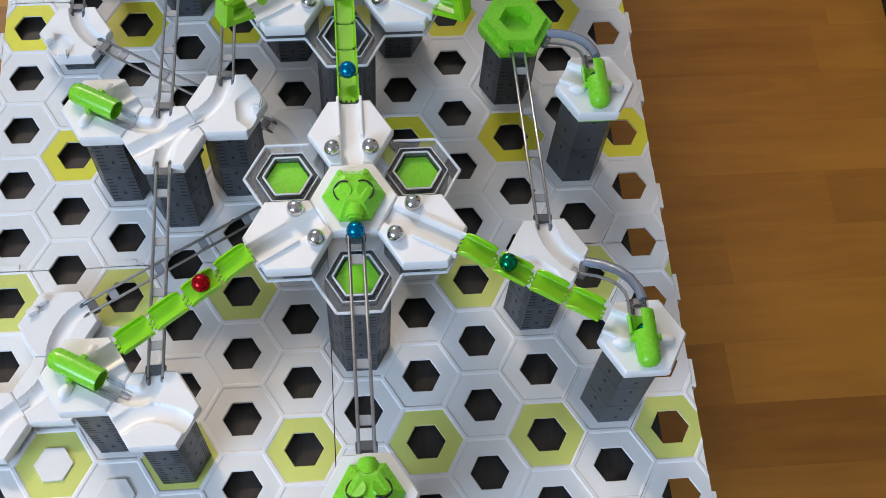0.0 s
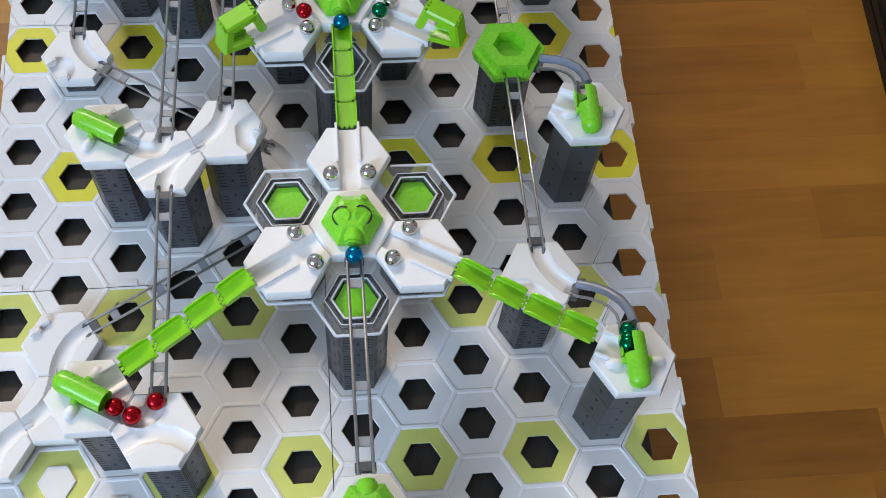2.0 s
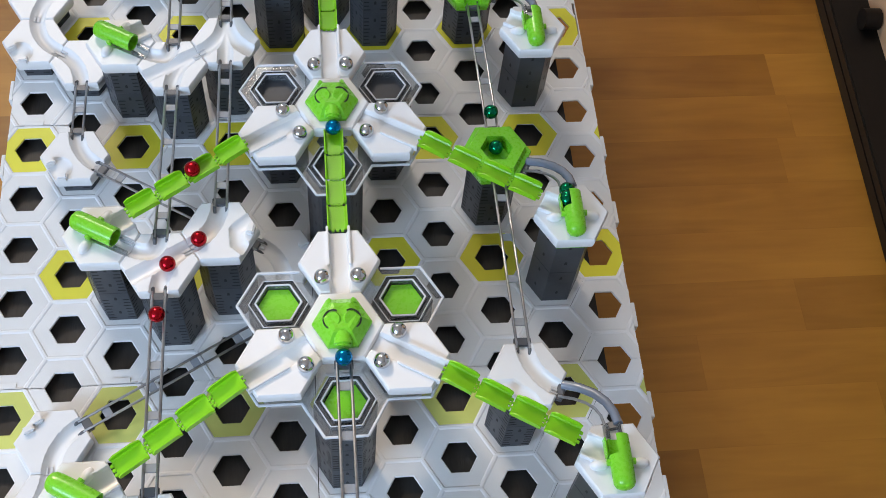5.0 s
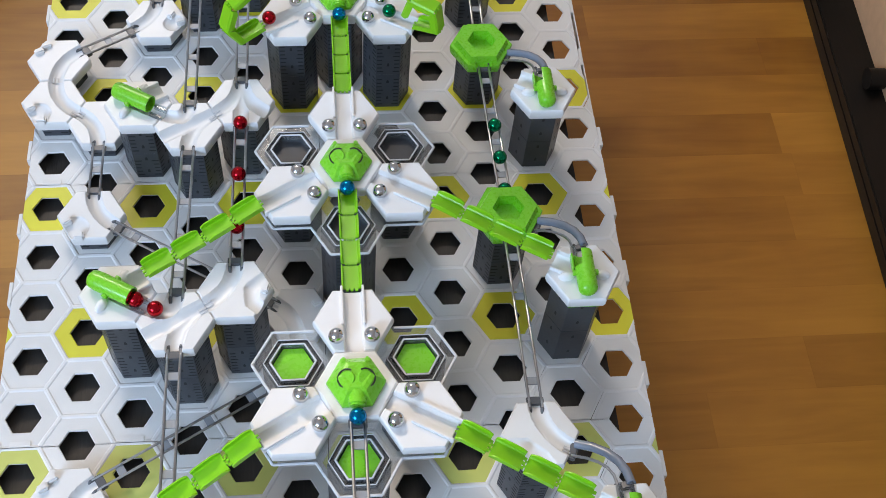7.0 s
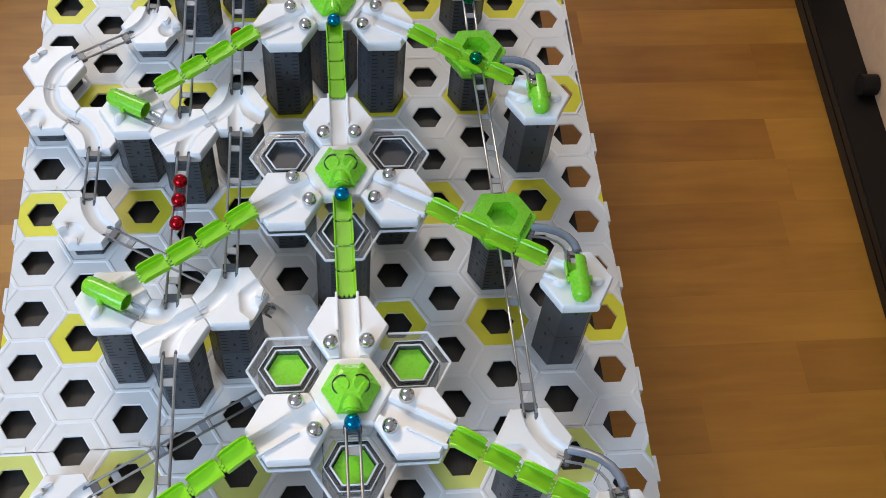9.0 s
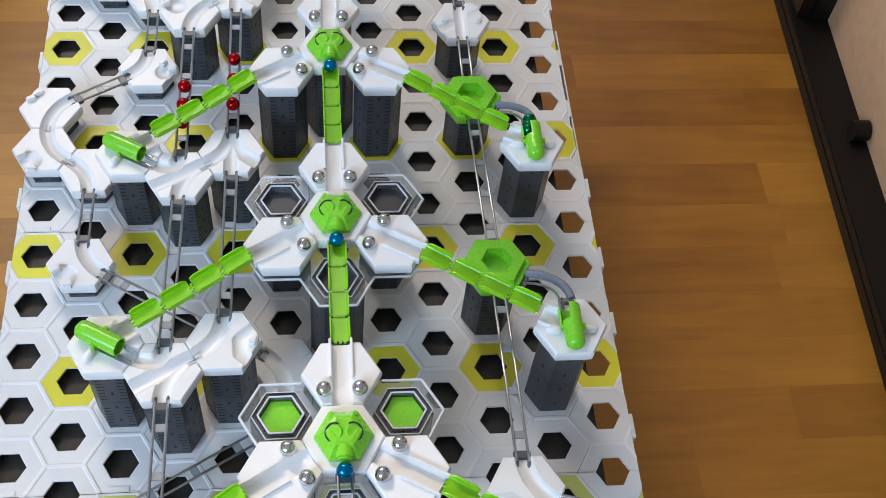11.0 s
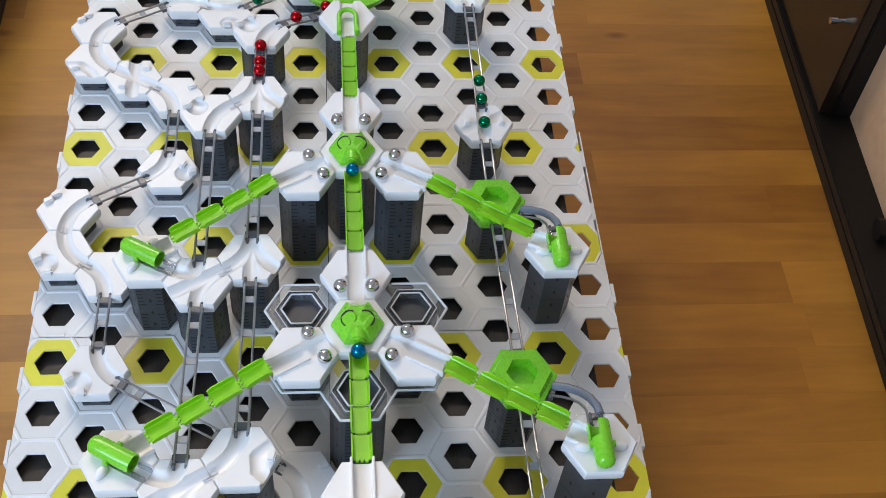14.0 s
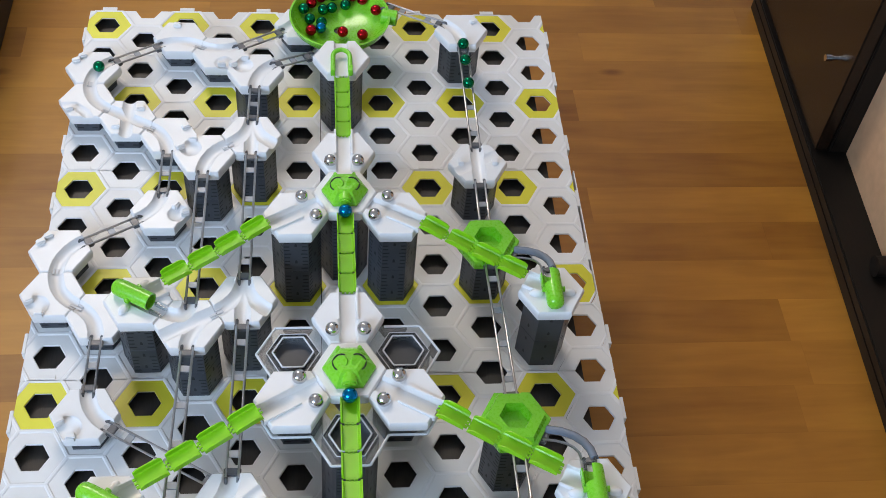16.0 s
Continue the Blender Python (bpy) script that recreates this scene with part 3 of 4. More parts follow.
def cannon(c, y, top, turn, side, cut=False):
    """A white tile with a green barrel that points along +x before turning; side: where the drop-in ramp lies."""
    t = tile("cannon" if side > 0 else "cannon_mirror", c, y, top, turn + 30, name="cannon_tile")
    back = pose(0, 0, 0, 0, 0, -30)
    bm = bmesh.new()
    L = [(-0.0235, 0.0012), (-0.0228, 0.0038), (-0.0212, 0.0062), (-0.0190, 0.0073), (-0.014, 0.0076), (0.0, 0.0076), (0.0135, 0.0075)]
    outer = [[bm.verts.new((x, r * math.cos(math.pi * k / 12 + 0.2), 0.0064 + r * math.sin(math.pi * k / 12 + 0.2))) for k in range(24)] for x, r in L]
    inner = [[bm.verts.new((x, 0.0064 * math.cos(math.pi * k / 12 + 0.2), 0.0064 + 0.0064 * math.sin(math.pi * k / 12 + 0.2))) for k in range(24)] for x in (-0.0170, 0.0, 0.0135)]
    bm.faces.new(outer[0])
    bm.faces.new(inner[0])
    open_k = [k % 24 for k in (range(-3, 4) if cut else ())]
    for k in range(24):
        j = (k + 1) % 24
        for i in range(6):
            if not (i == 5 and k in open_k):
                bm.faces.new((outer[i][k], outer[i][j], outer[i + 1][j], outer[i + 1][k]))
        for i in range(2):
            if not (i == 1 and k in open_k):
                bm.faces.new((inner[i][k], inner[i][j], inner[i + 1][j], inner[i + 1][k]))
        if k in open_k:
            bm.faces.new((outer[5][k], outer[5][j], inner[1][j], inner[1][k]))
        else:
            bm.faces.new((outer[6][k], outer[6][j], inner[2][j], inner[2][k]))
    if cut:
        for k in (open_k[0], (open_k[-1] + 1) % 24):
            bm.faces.new((outer[5][k], outer[6][k], inner[2][k], inner[1][k]))
        box(bm, (0.0, 0.0078, 0.0), (0.0135, 0.0090, 0.0072), bevel=0.0004)
        box(bm, (0.0, 0.0040, -0.0004), (0.0135, 0.0080, 0.0008))
    part("barrel", bm, GREEN, t, "bright green rounded cannon barrel", smooth=True, m=back)
    for s in (-1, 1):
        bm = bmesh.new()
        ball(bm, (0, 0, 0), 0.0052, squash=0.8)
        bmesh.ops.transform(bm, matrix=Matrix.Translation((-0.004, s * 0.0138, 0.0008)) @ Matrix.Diagonal((0.72, 1.25, 1, 1)), verts=bm.verts)
        part("bearing", bm, WHITE, t, smooth=True, m=back)
        bm = bmesh.new()
        tube(bm, [(-0.004, s * 0.0066, 0.006), (-0.004, s * 0.0096, 0.0058)], 0.0024, 10)
        part("axle", bm, GREEN, t, "green axle stub", m=back)
    bm = bmesh.new()
    box(bm, (0.0136, -0.0052, -0.0036), (0.0255, -0.0030, 0.0012), bevel=0.0005)
    part("guide", bm, CLEAR, t, "clear plastic guide", m=back)
    bm = bmesh.new()
    box(bm, (0.0136, 0.0030, -0.0036), (0.0255, 0.0052, 0.0012), bevel=0.0005)
    part("guide", bm, CLEAR, t, "clear plastic guide", m=back)
    bm = bmesh.new()
    m = Matrix.Translation((0.0085, 0.0165 * side, 0.0012)) @ Matrix.Rotation(radians(62 * side), 4, "Z")
    for s in (-1, 1):
        vs = box(bm, (-0.007, s * 0.0084 - 0.0007, -0.004), (0.0062, s * 0.0084 + 0.0007, 0.0026), bevel=0.0004)
    bmesh.ops.transform(bm, matrix=m, verts=bm.verts)
    part("ramp_wall", bm, WHITE, t, m=back)
    return t


RS = 0.0046


def rod_line(p, q, off, lift=0.0, n=2):
    p, q = Vector(p), Vector(q)
    d = (q - p)
    s = Vector((-d.y, d.x, 0)).normalized() * off
    return [p + d * k / n + s + Vector((0, 0, lift)) for k in range(n + 1)]


def rail(p, q, label="straight rail of two steel rods with grey ties"):
    """Two rods from p to q, with ties and end clips."""
    p, q = Vector(p), Vector(q)
    t = thing("rail", Matrix.Translation(p), label, "rail", "straight rails")
    q = q - p
    p = Vector((0, 0, 0))
    d = q.normalized()
    L = q.length
    s = Vector((-d.y, d.x, 0)).normalized()
    for k in (-1, 1):
        bm = bmesh.new()
        a, b = -d * 0.006, q + d * 0.006
        tube(bm, [a + s * k * RS + Vector((0, 0, -0.002)), a + d * 0.003 + s * k * RS, p + (q - p) * 0.5 + s * k * RS, b - d * 0.003 + s * k * RS, b + s * k * RS + Vector((0, 0, -0.002))], 0.0011, 8)
        part("rod", bm, STEEL, t, "steel rod", smooth=True)
    u = s.cross(d)
    n = max(1, round(L / 0.036))
    frame_m = Matrix((d, s, Vector((0, 0, 1)))).transposed().to_4x4()
    for i in range(n):
        bm = bmesh.new()
        box(bm, (-0.0032, -RS, -0.0016), (0.0032, RS, -0.0004), bevel=0.0003)
        part("tie", bm, CLIP, t, m=Matrix.Translation(q * (i + 0.5) / n) @ frame_m)
    for e, o in ((p, 0.002), (q, -0.002)):
        bm = bmesh.new()
        box(bm, (-0.0034, -RS - 0.0018, -0.0030), (0.0034, RS + 0.0018, 0.0004), bevel=0.0007)
        sgn = -1 if o > 0 else 1
        for k in (-1, 1):
            tube(bm, [(sgn * 0.002, k * RS, -0.0006), (sgn * 0.0066, k * RS, -0.0004), (sgn * 0.0092, k * RS, -0.0026)], 0.0015, 8)
        part("end_clip", bm, HOOK, t, "dark grey end clip with two hooks", m=Matrix.Translation(e + d * o) @ frame_m)
    return t


def curved_rail(pts, label="short curved rail, one side a blue-grey plastic band"):
    t = thing("curved_rail", Matrix.Translation(pts[0]), label, "rail", "curved rails")
    P = [Vector(p) - Vector(pts[0]) for p in pts]
    lines = {-1: [], 1: []}
    for i, p in enumerate(P):
        d = (P[min(i + 1, len(P) - 1)] - P[max(i - 1, 0)]).normalized()
        s = Vector((-d.y, d.x, 0)).normalized()
        for k in lines:
            lines[k].append(p + s * k * RS + Vector((0, 0, 0.001 if k < 0 else 0)))
    bm = bmesh.new()
    tube(bm, lines[1], 0.0011, 8)
    part("rod", bm, STEEL, t, "steel rod", smooth=True)
    bm = bmesh.new()
    tube(bm, lines[-1], 0.0034, 10)
    part("band", bm, TUBE, t, "blue-grey plastic band", smooth=True)
    for i in (0, len(P) - 1):
        d = (P[min(i + 1, len(P) - 1)] - P[max(i - 1, 0)]).normalized()
        s = Vector((-d.y, d.x, 0)).normalized()
        bm = bmesh.new()
        box(bm, (-0.003, -RS - 0.002, -0.003), (0.003, RS + 0.003, 0.0005), bevel=0.0007)
        for k in (-1, 1):
            tube(bm, [(0.0, k * RS, -0.001), ((-1 if i == 0 else 1) * 0.008, k * RS, -0.0016)], 0.0014, 8)
        part("end_clip", bm, HOOK, t, "dark grey end clip with two hooks", m=Matrix.Translation(P[i]) @ Matrix((d, s, Vector((0, 0, 1)))).transposed().to_4x4())
    return t


LINK = 0.0255


def link_mesh():
    """A chain link of a roll-out bridge: a shallow trough with hinge lugs, along +x."""
    bm = bmesh.new()
    L, w, hgt, th = LINK - 0.0024, 0.0074, 0.0062, 0.0010
    prof = [(-w, hgt), (-w, 0.001), (-w + 0.0014, -0.0006), (w - 0.0014, -0.0006), (w, 0.001), (w, hgt), (w - th, hgt), (w - th, 0.0016), (w - th - 0.001, 0.0006), (-w + th + 0.001, 0.0006), (-w + th, 0.0016), (-w + th, hgt)]
    rings = []
    for x, f in ((0.0006, 0.15), (0.0022, 0.62), (0.0058, 1.0), (L - 0.0035, 1.0), (L, 0.55)):
        rings.append([(x, yy, zz if zz < hgt else 0.0016 + (hgt - 0.0016) * f) for yy, zz in prof])
    loft(bm, rings)
    for s in (-1, 0, 1):
        box(bm, (L - 0.0005, s * 0.0034 - 0.0011, -0.0006), (L + 0.0022, s * 0.0034 + 0.0011, 0.0012), bevel=0.0003)
    for s in (-1, 1):
        box(bm, (-0.0012, s * 0.0017 - 0.0005, -0.0006), (0.0012, s * 0.0017 + 0.0005, 0.0014))
    me = bpy.data.meshes.new("link")
    bmesh.ops.recalc_face_normals(bm, faces=bm.faces)
    bm.to_mesh(me)
    bm.free()
    me.materials.append(GREENLINK)
    me.polygons.foreach_set("use_smooth", [True] * len(me.polygons))
    me.set_sharp_from_angle(angle=radians(35))
    return me


LINK_ME = link_mesh()


def chain_poses(p, q, tilt=None):
    """Poses of four links from p towards q in the bridge's space (x along the bridge); tilt: degrees of each link above the level."""
    p, q = Vector(p), Vector(q)
    run = math.hypot(q.x - p.x, q.y - p.y)
    slope = math.degrees(math.atan2(q.z - p.z, run))
    sag = (2.5, 0.8, -0.8, -2.5)
    angles = tilt or [slope - s for s in sag]
    out, o = [], Vector((0, 0, 0))
    step = LINK
    for a in angles:
        m = Matrix.Translation(o) @ Matrix.Rotation(radians(-a), 4, "Y")
        out.append(m)
        o = o + Vector((math.cos(radians(a)) * step, 0, math.sin(radians(a)) * step))
    return out


def bridge(p, q, label="roll-out bridge of four yellow-green chain links, laid flat"):
    p, q = Vector(p), Vector(q)
    t = thing("chain_bridge", Matrix.Translation(p) @ Matrix.Rotation(math.atan2(q.y - p.y, q.x - p.x), 4, "Z"), label, "bridge", "chain bridges")
    links = [share("link", LINK_ME, t, m) for m in chain_poses(p, q)]
    return t, links


def clear_plate(y, z, green):
    """A flower of seven clear hexes round (0, y) with raised hexagonal rims."""
    t = thing("clear_level", at(0, y, z), "clear acrylic level plate with hexagonal rims" + (" over green inserts" if green else ""), "level plate")
    bm = bmesh.new()
    cells = [(0, 0), (0, 0.05), (0, -0.05), (COL, 0.025), (-COL, 0.025), (COL, -0.025), (-COL, -0.025)]
    for cx, cy in cells:
        vr = []
        for r, zz in ((HEX, 0), (HEX, 0.0022), (0.0172, 0.0022), (0.0172, 0)):
            vr.append([bm.verts.new((cx + r * math.cos(radians(60 * k)), cy + r * math.sin(radians(60 * k)), zz)) for k in range(6)])
        for a, b in ((1, 2), (2, 3), (3, 0)):
            for k in range(6):
                bm.faces.new((vr[a][k], vr[a][(k + 1) % 6], vr[b][(k + 1) % 6], vr[b][k]))
    bmesh.ops.remove_doubles(bm, verts=bm.verts, dist=0.0002)
    plate = part("sheet", bm, CLEAR, t)
    for cx, cy in ((-COL, 0.025), (COL, 0.025), (0, -0.05)):
        bm = bmesh.new()
        for r0, r1, z0, z1 in ((0.0172, 0.0150, -0.002, 0.0052), (0.0212, 0.0202, -0.002, 0.0040)):
            rr = [[(cx + r * math.cos(radians(60 * k)), cy + r * math.sin(radians(60 * k)), zz) for k in range(6)] for r, zz in ((r0, z0), (r0, z1), (r1, z1), (r1, z0), (r0, z0))]
            loft(bm, rr, caps=(False, False))
        rim = part("rim", bm, CLEAREDGE, t, "raised clear hexagonal rim")
        # these beads carry the rim's highlight as pale colour
        for r, zz, w in ((0.0161, 0.0055, 0.0007), (0.0207, 0.0042, 0.0004)):
            bm = bmesh.new()
            for k in range(6):
                tube(bm, [(cx + r * math.cos(radians(a)), cy + r * math.sin(radians(a)), zz) for a in (60 * k, 60 * k + 60)], w, 6)
            part("bead", bm, GLINTBEAD, rim, "pale opaque bead coloured as a bright glint", smooth=True)
        if green:
            bm = bmesh.new()
            prism(bm, [(0.0142, -0.001), (0.0142, 0.0012)], cx=cx, cy=cy)
            part("insert", bm, GREEN, t, "flat bright green hexagonal insert")
    for cx, cy in ((-COL, 0.025), (COL, 0.025), (0, -0.05), (-COL, -0.025), (COL, -0.025)):
        bm = bmesh.new()
        for k in range(6):
            a, b = radians(60 * k), radians(60 * k + 60)
            mx, my = cx + HEX * math.cos((a + b) / 2) * 1.2, cy + HEX * math.sin((a + b) / 2) * 1.2
            if any(math.hypot(mx - ox, my - oy) < 0.026 for ox, oy in cells):
                continue
            p0, p1 = Vector((cx + HEX * math.cos(a), cy + HEX * math.sin(a), 0.0028)), Vector((cx + HEX * math.cos(b), cy + HEX * math.sin(b), 0.0028))
            tube(bm, [p0, p1], 0.0011, 6)
        part("edge_bead", bm, GLINTBEAD, t, "pale opaque edge bead coloured as a bright glint", smooth=True)
    return t


MARBLE = 0.0060


def marble(mat, colour, p):
    bm = bmesh.new()
    ball(bm, (0, 0, 0), MARBLE, u=28, v=18)
    ob = finish("marble", bm, mat, smooth=True, m=Matrix.Translation(p))
    return tagged(ob, f"shiny metallic {colour} marble", "marble", f"{colour} marbles")


# ---- heights of the run, and the marbles' ways ----
S = {1: 0.139, 2: 0.122, 3: 0.104}
STAGE_Y = {1: 0.150, 2: 0.350, 3: 0.550}
LEFT = {1: 0.107, 2: 0.103, 3: 0.081}
RCAN = {1: 0.121, 2: 0.109, 3: 0.088}
RC = {1: 4.08, 2: 4.05, 3: 4.0}
CUP = {2: 0.090, 3: 0.070}
A_TOP, B_TOP, H_TOP = 0.076, 0.076, 0.068
R1_TOP, R3_TOP, R4_TOP = 0.096, 0.063, 0.061
POST, FRONT, LOW = 0.087, 0.155, 0.026
BOWL = (0.0, 0.851, 0.040)


def hx(c, y):
    x = c * COL
    return x + warp(x, y)


def arc(a, m, b, n=5):
    """A bend from a to b by way of the corner m."""
    out = []
    for i in range(1, n + 1):
        s = i / n
        out.append(tuple((1 - s) ** 2 * a[k] + 2 * s * (1 - s) * m[k] + s * s * b[k] for k in range(3)))
    return out


def left_bridge(k):
    y = STAGE_Y[k]
    return (hx(-1.53, y - 0.0383), y - 0.0383, S[k] + 0.004), (hx(-3.5, y - 0.0875), y - 0.0875, LEFT[k] + 0.010)


def right_bridge(k):
    y = STAGE_Y[k]
    return (hx(1.53, y - 0.0383), y - 0.0383, S[k] + 0.002), (hx(RC[k] - 0.5, y - 0.0875), y - 0.0875, RCAN[k] + 0.006)


def red_way(k):
    """From the stage's middle over the left bridge, through the cannon and on to the bowl."""
    y, up = STAGE_Y[k], 0.0065
    p, q = left_bridge(k)
    t = LEFT[k] + 0.002
    w = [(-0.014, y - 0.008, S[k] + 0.003), (p[0], p[1], p[2] + up), (q[0], q[1], q[2] + up)]
    yc = y - 0.1
    w += [(-4 * COL + 0.007, yc + 0.006, t + 0.003), (-4 * COL + 0.003, yc - 0.002, t + 0.004), (-4 * COL + 0.0165, yc - 0.0085, t), (-3.5 * COL, yc - 0.0125, t)]
    w += arc(w[-1], (-3 * COL, yc - 0.024, t), (-3 * COL, yc, t))
    nxt = {1: LEFT[2], 2: LEFT[3], 3: A_TOP}[k] + 0.002
    w += [(-3 * COL, yc + 0.15, nxt)]
    w += arc(w[-1], (-3 * COL, yc + 0.174, nxt), (-2.5 * COL, yc + 0.1875, nxt))
    w += arc(w[-1], (-2 * COL, yc + 0.2, nxt), (-2 * COL, yc + 0.225, nxt))
    tops = {1: [LEFT[3] + 0.002, B_TOP + 0.002], 2: [B_TOP + 0.002], 3: []}[k]
    yy = yc + 0.225
    for z in tops:
        w += [(-2 * COL, yy + 0.15, z), (-2 * COL, yy + 0.2, z)]
        yy += 0.2
    z = H_TOP + 0.002
    w += [(-2 * COL, 0.725, z)]
    w += arc(w[-1], (-2 * COL, 0.75, z), (-1.5 * COL, 0.7625, z))
    w += [(-0.75 * COL, 0.781, 0.066), (-0.012, 0.812, 0.052)]
    return w


def green_way(k):
    """From the stage's middle over the right bridge, through the cannon and on to the bowl."""
    y, up = STAGE_Y[k], 0.0065
    p, q = right_bridge(k)
    t = RCAN[k] + 0.002
    w = [(0.014, y - 0.008, S[k] + 0.003), (p[0], p[1], p[2] + up), (q[0], q[1], q[2] + up)]
    yc = y - 0.1
    x4 = hx(RC[k], yc)
    w += [(x4 - 0.0095, yc + 0.0105, t + 0.002), (x4 - 0.0035, yc + 0.0075, t + 0.003), (x4, yc + 0.025, t)]
    e = (hx(3.5, yc + 0.06), yc + 0.0625, {1: R1_TOP, 2: CUP[2] - 0.006, 3: CUP[3] - 0.006}[k] + 0.002)
    w += arc(w[-1], (x4 + 0.002, yc + 0.052, (t + e[2]) / 2), e)
    x3 = hx(3, yc + 0.075)
    if k == 1:
        w += arc(e, (x3, yc + 0.075, e[2]), (x3, yc + 0.1, e[2]))
    else:
        low = CUP[k] - 0.0085
        w += [(x3 + 0.010, yc + 0.068, low + 0.002), (x3, yc + 0.075, low), (x3, yc + 0.086, low), (x3, yc + 0.1, CUP[k] - 0.004)]
    stops = {1: [(0.3, CUP[2]), (0.35, CUP[2]), (0.5, CUP[3]), (0.55, CUP[3])], 2: [(0.5, CUP[3]), (0.55, CUP[3])], 3: []}[k]
    for yv, z in stops:
        w += [(hx(3, yv), yv, z - 0.004)]
    w += [(3 * COL, 0.6, R3_TOP + 0.002), (3 * COL, 0.65, R3_TOP + 0.002), (3 * COL, 0.8, R4_TOP + 0.002)]
    w += arc(w[-1], (3 * COL, 0.825, R4_TOP + 0.002), (2.5 * COL, 0.8375, R4_TOP + 0.002))
    w += [(1.3 * COL, 0.8675, 0.060), (0.035, 0.868, 0.052)]
    return w


def along(w, s):
    """The place s metres along the way w."""
    for a, b in zip(w, w[1:]):
        d = math.dist(a, b)
        if s <= d:
            return tuple(a[i] + (b[i] - a[i]) * max(0, s) / d for i in range(3))
        s -= d
    return w[-1]


# ---- the run: stages in the middle ----
U = TH + 0.0002
BRIDGES = {}


def stage(k):
    y, z = STAGE_Y[k], S[k]
    mid = tile("plain", 0, y, z, 0, "white plastic hexagonal tile under the green release head")
    dome(0, y, z + 0.0002)
    stage_tile(0, y + 0.05, z, 0)
    stage_tile(-1, y - 0.025, z, 120)
    stage_tile(1, y - 0.025, z, 240)
    if k < 3:
        clear_plate(y, z - U - 0.0058, k == 1)
        for c, yy in ((0, y - 0.05), (-1, y + 0.025), (1, y + 0.025)):
            pillar(c, yy, z - U - 0.0072)
    if k == 3:
        for c, yy in ((-1, y - 0.025), (1, y - 0.025), (0, y), (0, y + 0.05)):
            pillar(c, yy, z - U)
    for side, fn in ((-1, left_bridge), (1, right_bridge)):
        BRIDGES[k, side] = (*bridge(*fn(k)), fn(k))


for k in (1, 2, 3):
    stage(k)
for y0, z0, y1, z1 in ((0.326, S[2], 0.226, S[1]), (0.526, S[3], 0.426, S[2]), (0.722, POST, 0.626, S[3])):
    bridge((0, y0, z0 - 0.0035), (0, y1, z1 - 0.0040))
# front tile, whose rail leads to the first stage
tile("plain", 0, -0.05, FRONT, 0, "white plastic hexagonal tile under the green release head")
h = dome(0, -0.05, FRONT + 0.0002)
h.matrix_basis = h.matrix_basis @ pose(0, 0, 0, 0, 0, 180)
pillar(0, -0.05, FRONT - U)
rail((0, -0.022, FRONT - 0.003), (0, 0.124, S[1] - 0.003))
# post at the far end
tile("stage", 0, 0.75, POST, 0, name="bridge_tile")
pillar(0, 0.75, POST - U)


def arch():
    t = thing("bridge_arch", at(0, 0.75, POST), "bright green arch clip at the end of a chain bridge", "clip")
    bm = bmesh.new()
    pts = [(-0.0085, -0.024, 0.002)] + [(-0.0085 * math.cos(a), -0.004 + 0.0105 * math.sin(a), 0.003) for a in [i * math.pi / 10 for i in range(11)]] + [(0.0085, -0.024, 0.002)]
    tube(bm, pts, 0.0024, 10)
    part("bow", bm, GREEN, t, smooth=True)
    for s in (-1, 1):
        bm = bmesh.new()
        box(bm, (s * 0.0088 - 0.0022, -0.0275, -0.002), (s * 0.0088 + 0.0022, -0.018, 0.0052), bevel=0.0006)
        part("foot", bm, GREEN, t)


arch()

# ---- the run: left side ----
for k in (1, 2, 3):
    y, z = STAGE_Y[k] - 0.1, LEFT[k]
    cannon(-4, y, z, -30, 1)
    pillar(-4, y, z - U)
    pillar(-3, y - 0.025, z - U)
    if k == 1:
        tile("u_turn", -3, y - 0.025, z)
    else:
        tile("fork", -3, y - 0.025, z)
        tile("turn_right_back" if k == 2 else "three_way", -2, y, z)
        pillar(-2, y, z - U)
for c, y, kind, z in ((-3, 0.625, "dish_turn", A_TOP), (-2, 0.65, "three_way", B_TOP), (-2, 0.75, "dish_turn", H_TOP)):
    tile(kind, c, y, z)
    pillar(c, y, z - U)
RZ = 0.003
for c, y0, z0, y1, z1 in ((-3, 0.05, LEFT[1], 0.2, LEFT[2]), (-3, 0.25, LEFT[2], 0.4, LEFT[3]), (-3, 0.45, LEFT[3], 0.6, A_TOP), (-2, 0.275, LEFT[2], 0.425, LEFT[3]), (-2, 0.475, LEFT[3], 0.625, B_TOP), (-2, 0.675, B_TOP, 0.725, H_TOP)):
    rail((c * COL, y0, z0 - RZ), (c * COL, y1, z1 - RZ))
rail((-1.5 * COL, 0.7625, H_TOP - RZ), (-0.75 * COL, 0.781, 0.060))

# low return track
for c, y, kind in ((-5, 0.375, "b_rf"), (-5, 0.475, "lb_f"), (-6, 0.5, "b_rf"), (-6, 0.55, "rb_f"), (-4, 0.6, "lf_b"), (-4, 0.7, "lb_f"), (-5, 0.725, "lb_rf"), (-6, 0.75, "b_rf_plain"), (-6, 0.8, "rb_f"), (-4, 0.85, "lf_rf"), (-3, 0.825, "lb_rb"), (-1, 0.875, "lf_b"), (-1, 0.275, "lb_f"), (-1, 0.225, "b_lf"), (-5, 0.125, "rb_f"), (-5, 0.075, "b_lf"), (-6, 0.05, "rb_f")):
    tile(kind, c, y, LOW if y > 0.3 else 0.0165)
    if y > 0.3:
        pillar(c, y, LOW - U, label="low dark grey hexagonal riser on the base plate")
    else:
        pillar(c, y, 0.0165 - U, label="low dark grey hexagonal riser on the base plate")
